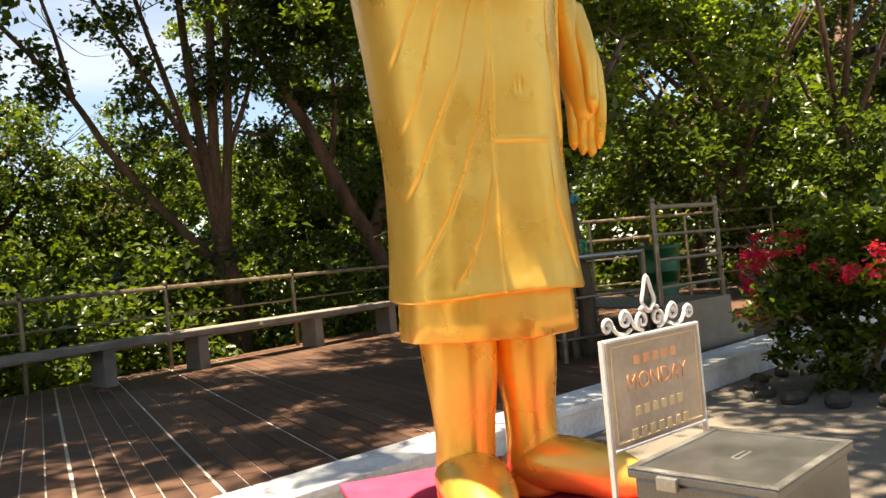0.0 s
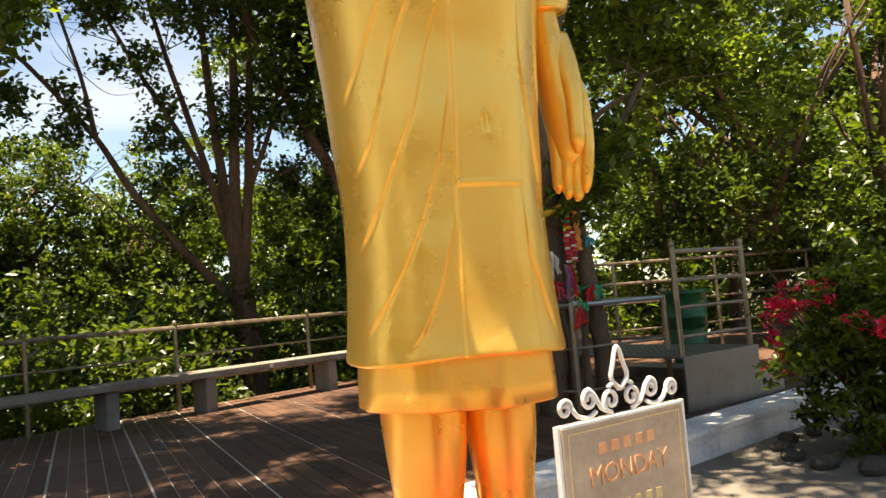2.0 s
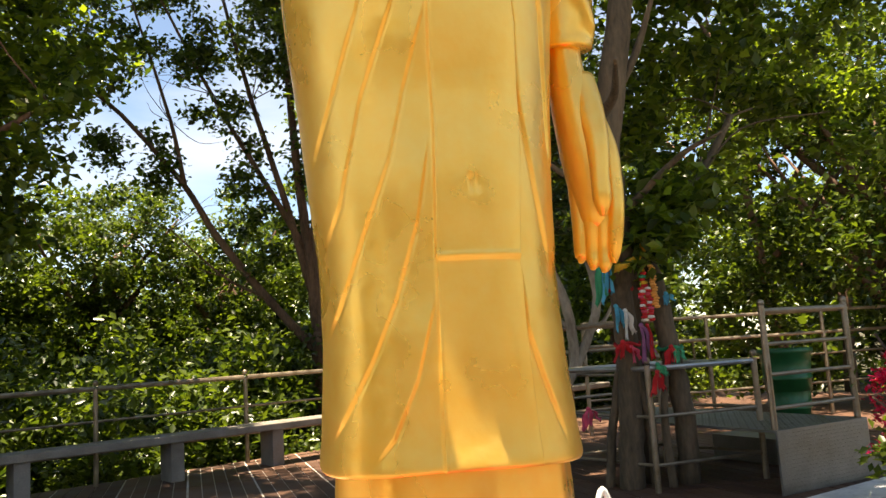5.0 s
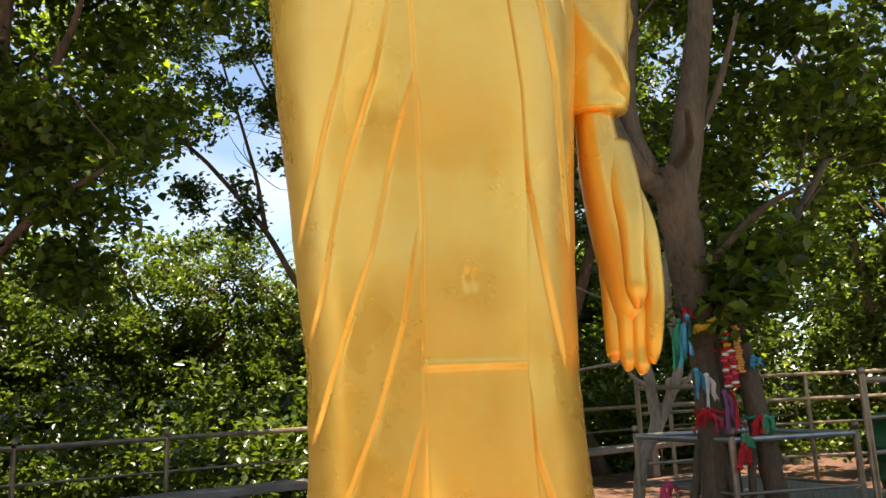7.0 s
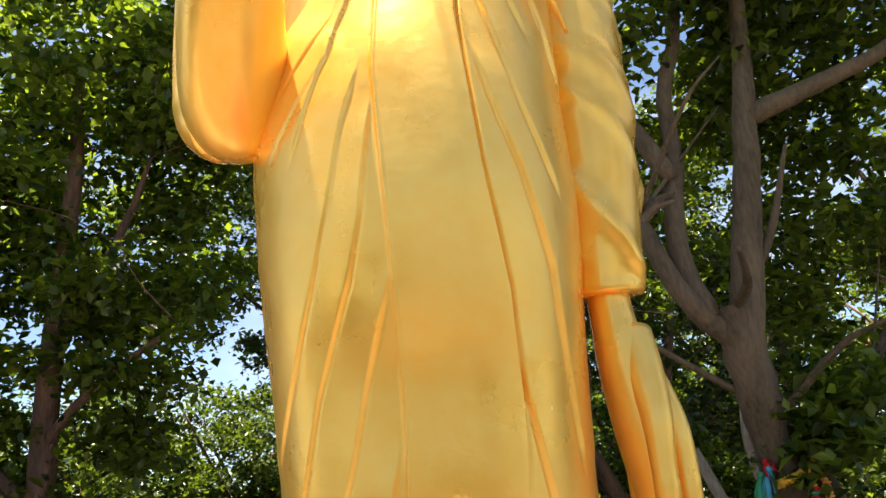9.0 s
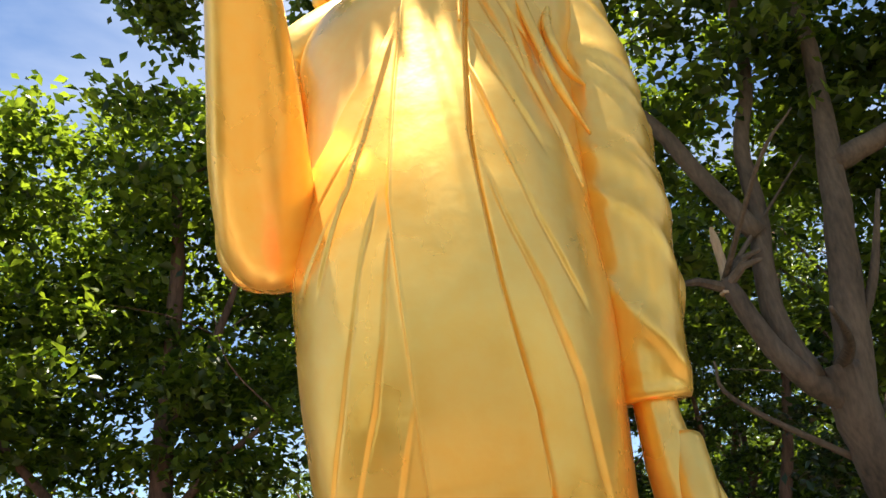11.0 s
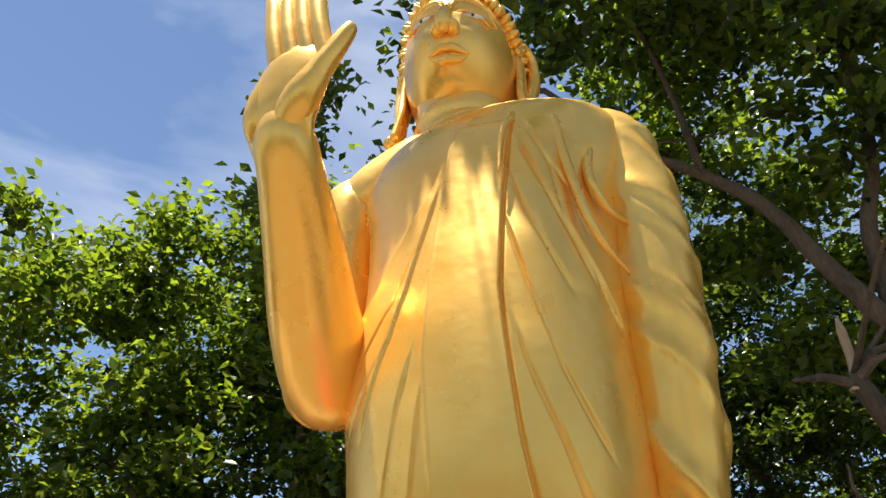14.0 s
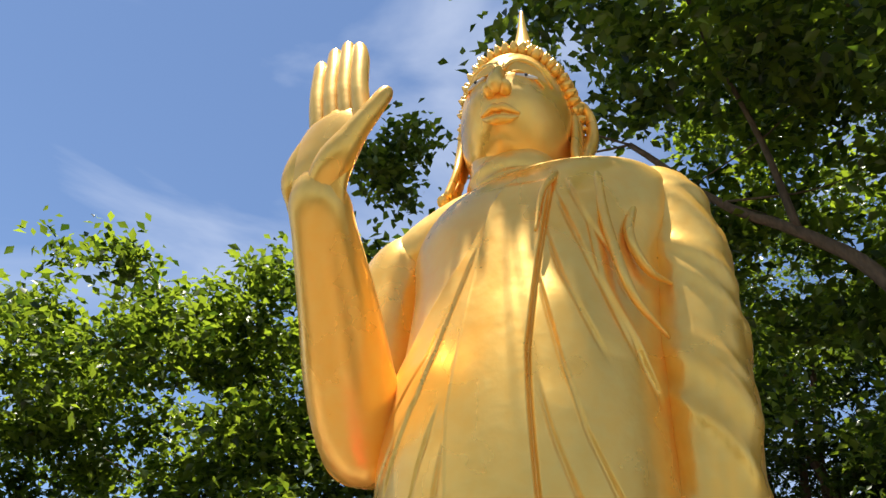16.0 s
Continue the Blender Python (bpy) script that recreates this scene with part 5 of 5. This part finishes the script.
for i, (x, y, h, mat) in enumerate(((5.2, 12.5, 9.5, M_LEAF), (7.6, 11.0, 10.0, M_LEAF_LIGHT), (9.8, 12.5, 10.5, M_LEAF), (12.6, 9.5, 10.0, M_LEAF), (7.6, 8.2, 6.0, M_LEAF), (-8.2, 13.5, 5.2, M_LEAF), (-5.6, 15.0, 5.3, M_LEAF), (-10.5, 8.6, 5.8, M_LEAF_LIGHT), (-3.2, 17.0, 5.0, M_LEAF), (2.5, 16.5, 9.5, M_LEAF_LIGHT), (15.0, 6.0, 9.0, M_LEAF_DARK), (9.2, 7.4, 8.0, M_LEAF))):
    z0 = hill(x, y) - 0.1
    r = np.random.default_rng(100 + i)
    limbs = [([(x, y, z0), (x + r.normal(0, 0.2), y, 1.5), (x + r.normal(0, 0.4), y, h * 0.7)], 0.16, 0.04)]
    for _ in range(9):
        zz = r.uniform(1.2, h * 0.55)
        a = r.uniform(0, 6.28)
        limbs.append(([(x, y, zz), (x + 0.8 * math.cos(a), y + 0.8 * math.sin(a), zz + 0.9), (x + 1.9 * math.cos(a), y + 1.9 * math.sin(a), zz + 2.2)], 0.07, 0.02))
    blobs = []
    for _ in range(15 if x > 4 else 34):
        zz = r.uniform(h * 0.05, h - 1.0)
        wide = 1.25 if x > 4 else 1.9 * math.sqrt(max(0.12, 1 - (zz / h) ** 2))
        blobs.append((x + r.normal(0, wide), y + r.normal(0, wide * 0.8), zz, r.uniform(0.8, 1.5)))
    tree("hillside_tree", "leafy tree on the slope behind the railing", limbs, blobs, 80, 10, 0.135, mat, M_BARK, 100 + i, 1, "hillside trees")

# undergrowth and far woods
rng = np.random.default_rng(5)
belt = []
for i in range(420):
    s, w = rng.uniform(-12, 15), rng.uniform(1.3, 9.0)
    p = BENCH0 + BENCH_E * s + BENCH_W * w
    z = hill(p.x, p.y)
    belt.append((p.x, p.y, z + rng.uniform(0.2, 1.6 + 0.32 * w), rng.uniform(0.5, 1.0)))
under = leaves("undergrowth", blob_spots(belt, 75, rng), 7, 0.18, 0.14, M_LEAF, None, rng)
tagged(under, "dense sunlit undergrowth on the slope below the railing", "undergrowth", kind="stuff")
belt = []
for i in range(260):
    a = math.radians(rng.uniform(-75, 80))
    d = rng.uniform(19, 34)
    tall = 3.0 + 3.6 * float(ease(np.array((math.degrees(a) + 12) / 25)))
    belt.append((d * math.sin(a), d * math.cos(a), rng.uniform(-4.5, tall * d / 24 - 1.0), rng.uniform(1.6, 2.8)))
woods = leaves("far_woods", blob_spots(belt, 30, rng), 8, 0.4, 0.36, M_LEAF, None, rng)
tagged(woods, "distant green woods on the hillside", "woods", kind="stuff")
# unseen low woods behind the camera, added for the statue to reflect
behind = []
for i in range(60):
    a = math.radians(rng.uniform(95, 265))
    d = rng.uniform(11, 17)
    behind.append((d * math.sin(a), d * math.cos(a), rng.uniform(0.2, 2.4), rng.uniform(1.2, 2.0)))
back = leaves("unseen_woods", blob_spots(behind, 24, rng), 6, 0.4, 0.34, M_LEAF, None, rng)
tagged(back, "unseen green woods added behind the court for the gold to reflect", "woods", kind="stuff")

# bougainvillea in its bed
bush = thing("bougainvillea", pose(3.55, 1.85, GROUND_Z), "dark green bougainvillea bush with crimson flower bracts", "bush")
rng = np.random.default_rng(8)
for i in range(9):
    a = rng.uniform(0, 6.28)
    bm = bmesh.new()
    limb(bm, [(0.05 * math.cos(a), 0.05 * math.sin(a), 0), (0.3 * math.cos(a), 0.3 * math.sin(a), 0.5), (0.75 * math.cos(a), 0.75 * math.sin(a), rng.uniform(0.7, 1.3))], 0.03, 0.008, 6)
    part("stem", bm, M_BARK, bush, smooth=True)
blobs = [(0, 0, 0.75, 0.62), (-0.35, -0.15, 0.6, 0.42), (0.4, 0.2, 0.8, 0.55), (0.2, -0.3, 0.65, 0.5), (-0.15, 0.35, 0.9, 0.42), (0.5, -0.2, 0.95, 0.5), (0.1, 0.0, 1.2, 0.35), (0.7, 0.0, 1.15, 0.4), (-0.55, -0.1, 0.95, 0.28), (-0.45, 0.0, 0.45, 0.3), (0.0, -0.35, 0.3, 0.4), (-0.3, 0.1, 0.28, 0.4), (0.45, -0.3, 0.3, 0.4)]
leaves("foliage", blob_spots(blobs, 700, rng, 0.5), 8, 0.06, 0.072, M_LEAF_CANOPY, bush, rng)
for i in range(15):
    a, e = rng.uniform(2.4, 5.4), rng.uniform(-0.6, 0.55)
    c = np.array([0.05 + 0.76 * math.cos(a) * math.cos(e), 0.72 * math.sin(a) * math.cos(e), 0.8 + 0.55 * math.sin(e)])
    leaves("flower_cluster", c + rng.normal(0, 0.05, (9, 3)), 9, 0.022, 0.042, M_FLOWER, bush, rng)["kind"] = "stuff"
bed = thing("planting_bed", pose(3.55, 1.85, GROUND_Z), "low ring of rough stones round the bush", "planting bed")
for i in range(15):
    a = 2 * math.pi * i / 15
    bm = bmesh.new()
    r0 = rng.uniform(0.05, 0.10)
    for v in add_ball(bm, (0, 0, 0), (r0 * 1.3, r0, r0 * 0.75), 9, 6):
        v.co *= 1 + 0.18 * noise.noise(v.co * 9 + Vector((i, 0, 0)))
    bmesh.ops.rotate(bm, verts=bm.verts, cent=(0, 0, 0), matrix=Matrix.Rotation(a, 3, "Z"))
    bmesh.ops.translate(bm, verts=bm.verts, vec=(0.72 * math.cos(a), 0.72 * math.sin(a), r0 * 0.5))
    part("stone", bm, M_STONE, bed)

# ---------------------------------------------------------------- deck planks, last
TILE_D, TILE_P = Vector((-0.185, 0.983)), Vector((0.983, 0.185))
rng = random.Random(3)
count, rest = 0, bmesh.new()
cells = []
for i in range(-60, 75):
    for j in range(-2, 9):
        shift = 0.9 if i % 2 else 0.0
        a0 = i * 0.125 + 0.012 * (i // 5)
        b0 = j * 1.5
        q = [EDGE0 + TILE_P * a + TILE_D * b for a, b in ((a0, b0), (a0 + 0.116, b0), (a0 + 0.116, b0 + 1.492), (a0, b0 + 1.492))]
        for point, normal in DECK_LIMITS:
            q = clip(q, point, normal) if len(q) > 2 else []
        if len(q) > 2:
            c = sum(q, Vector((0, 0))) / len(q)
            cells.append(((c - Vector((-1.0, 3.0))).length, q))
cells.sort(key=lambda c: c[0])
for n, (_, q) in enumerate(cells):
    if n < 300:
        bm = bmesh.new()
        prism(bm, q, -0.0078, rng.uniform(-0.0006, 0.0008), 0.002)
        part("plank", bm, M_PLANK, deck)
    else:
        prism(rest, q, -0.0078, 0.0, 0.002)
part("planks", rest, M_PLANK, deck)["kind"] = "stuff"
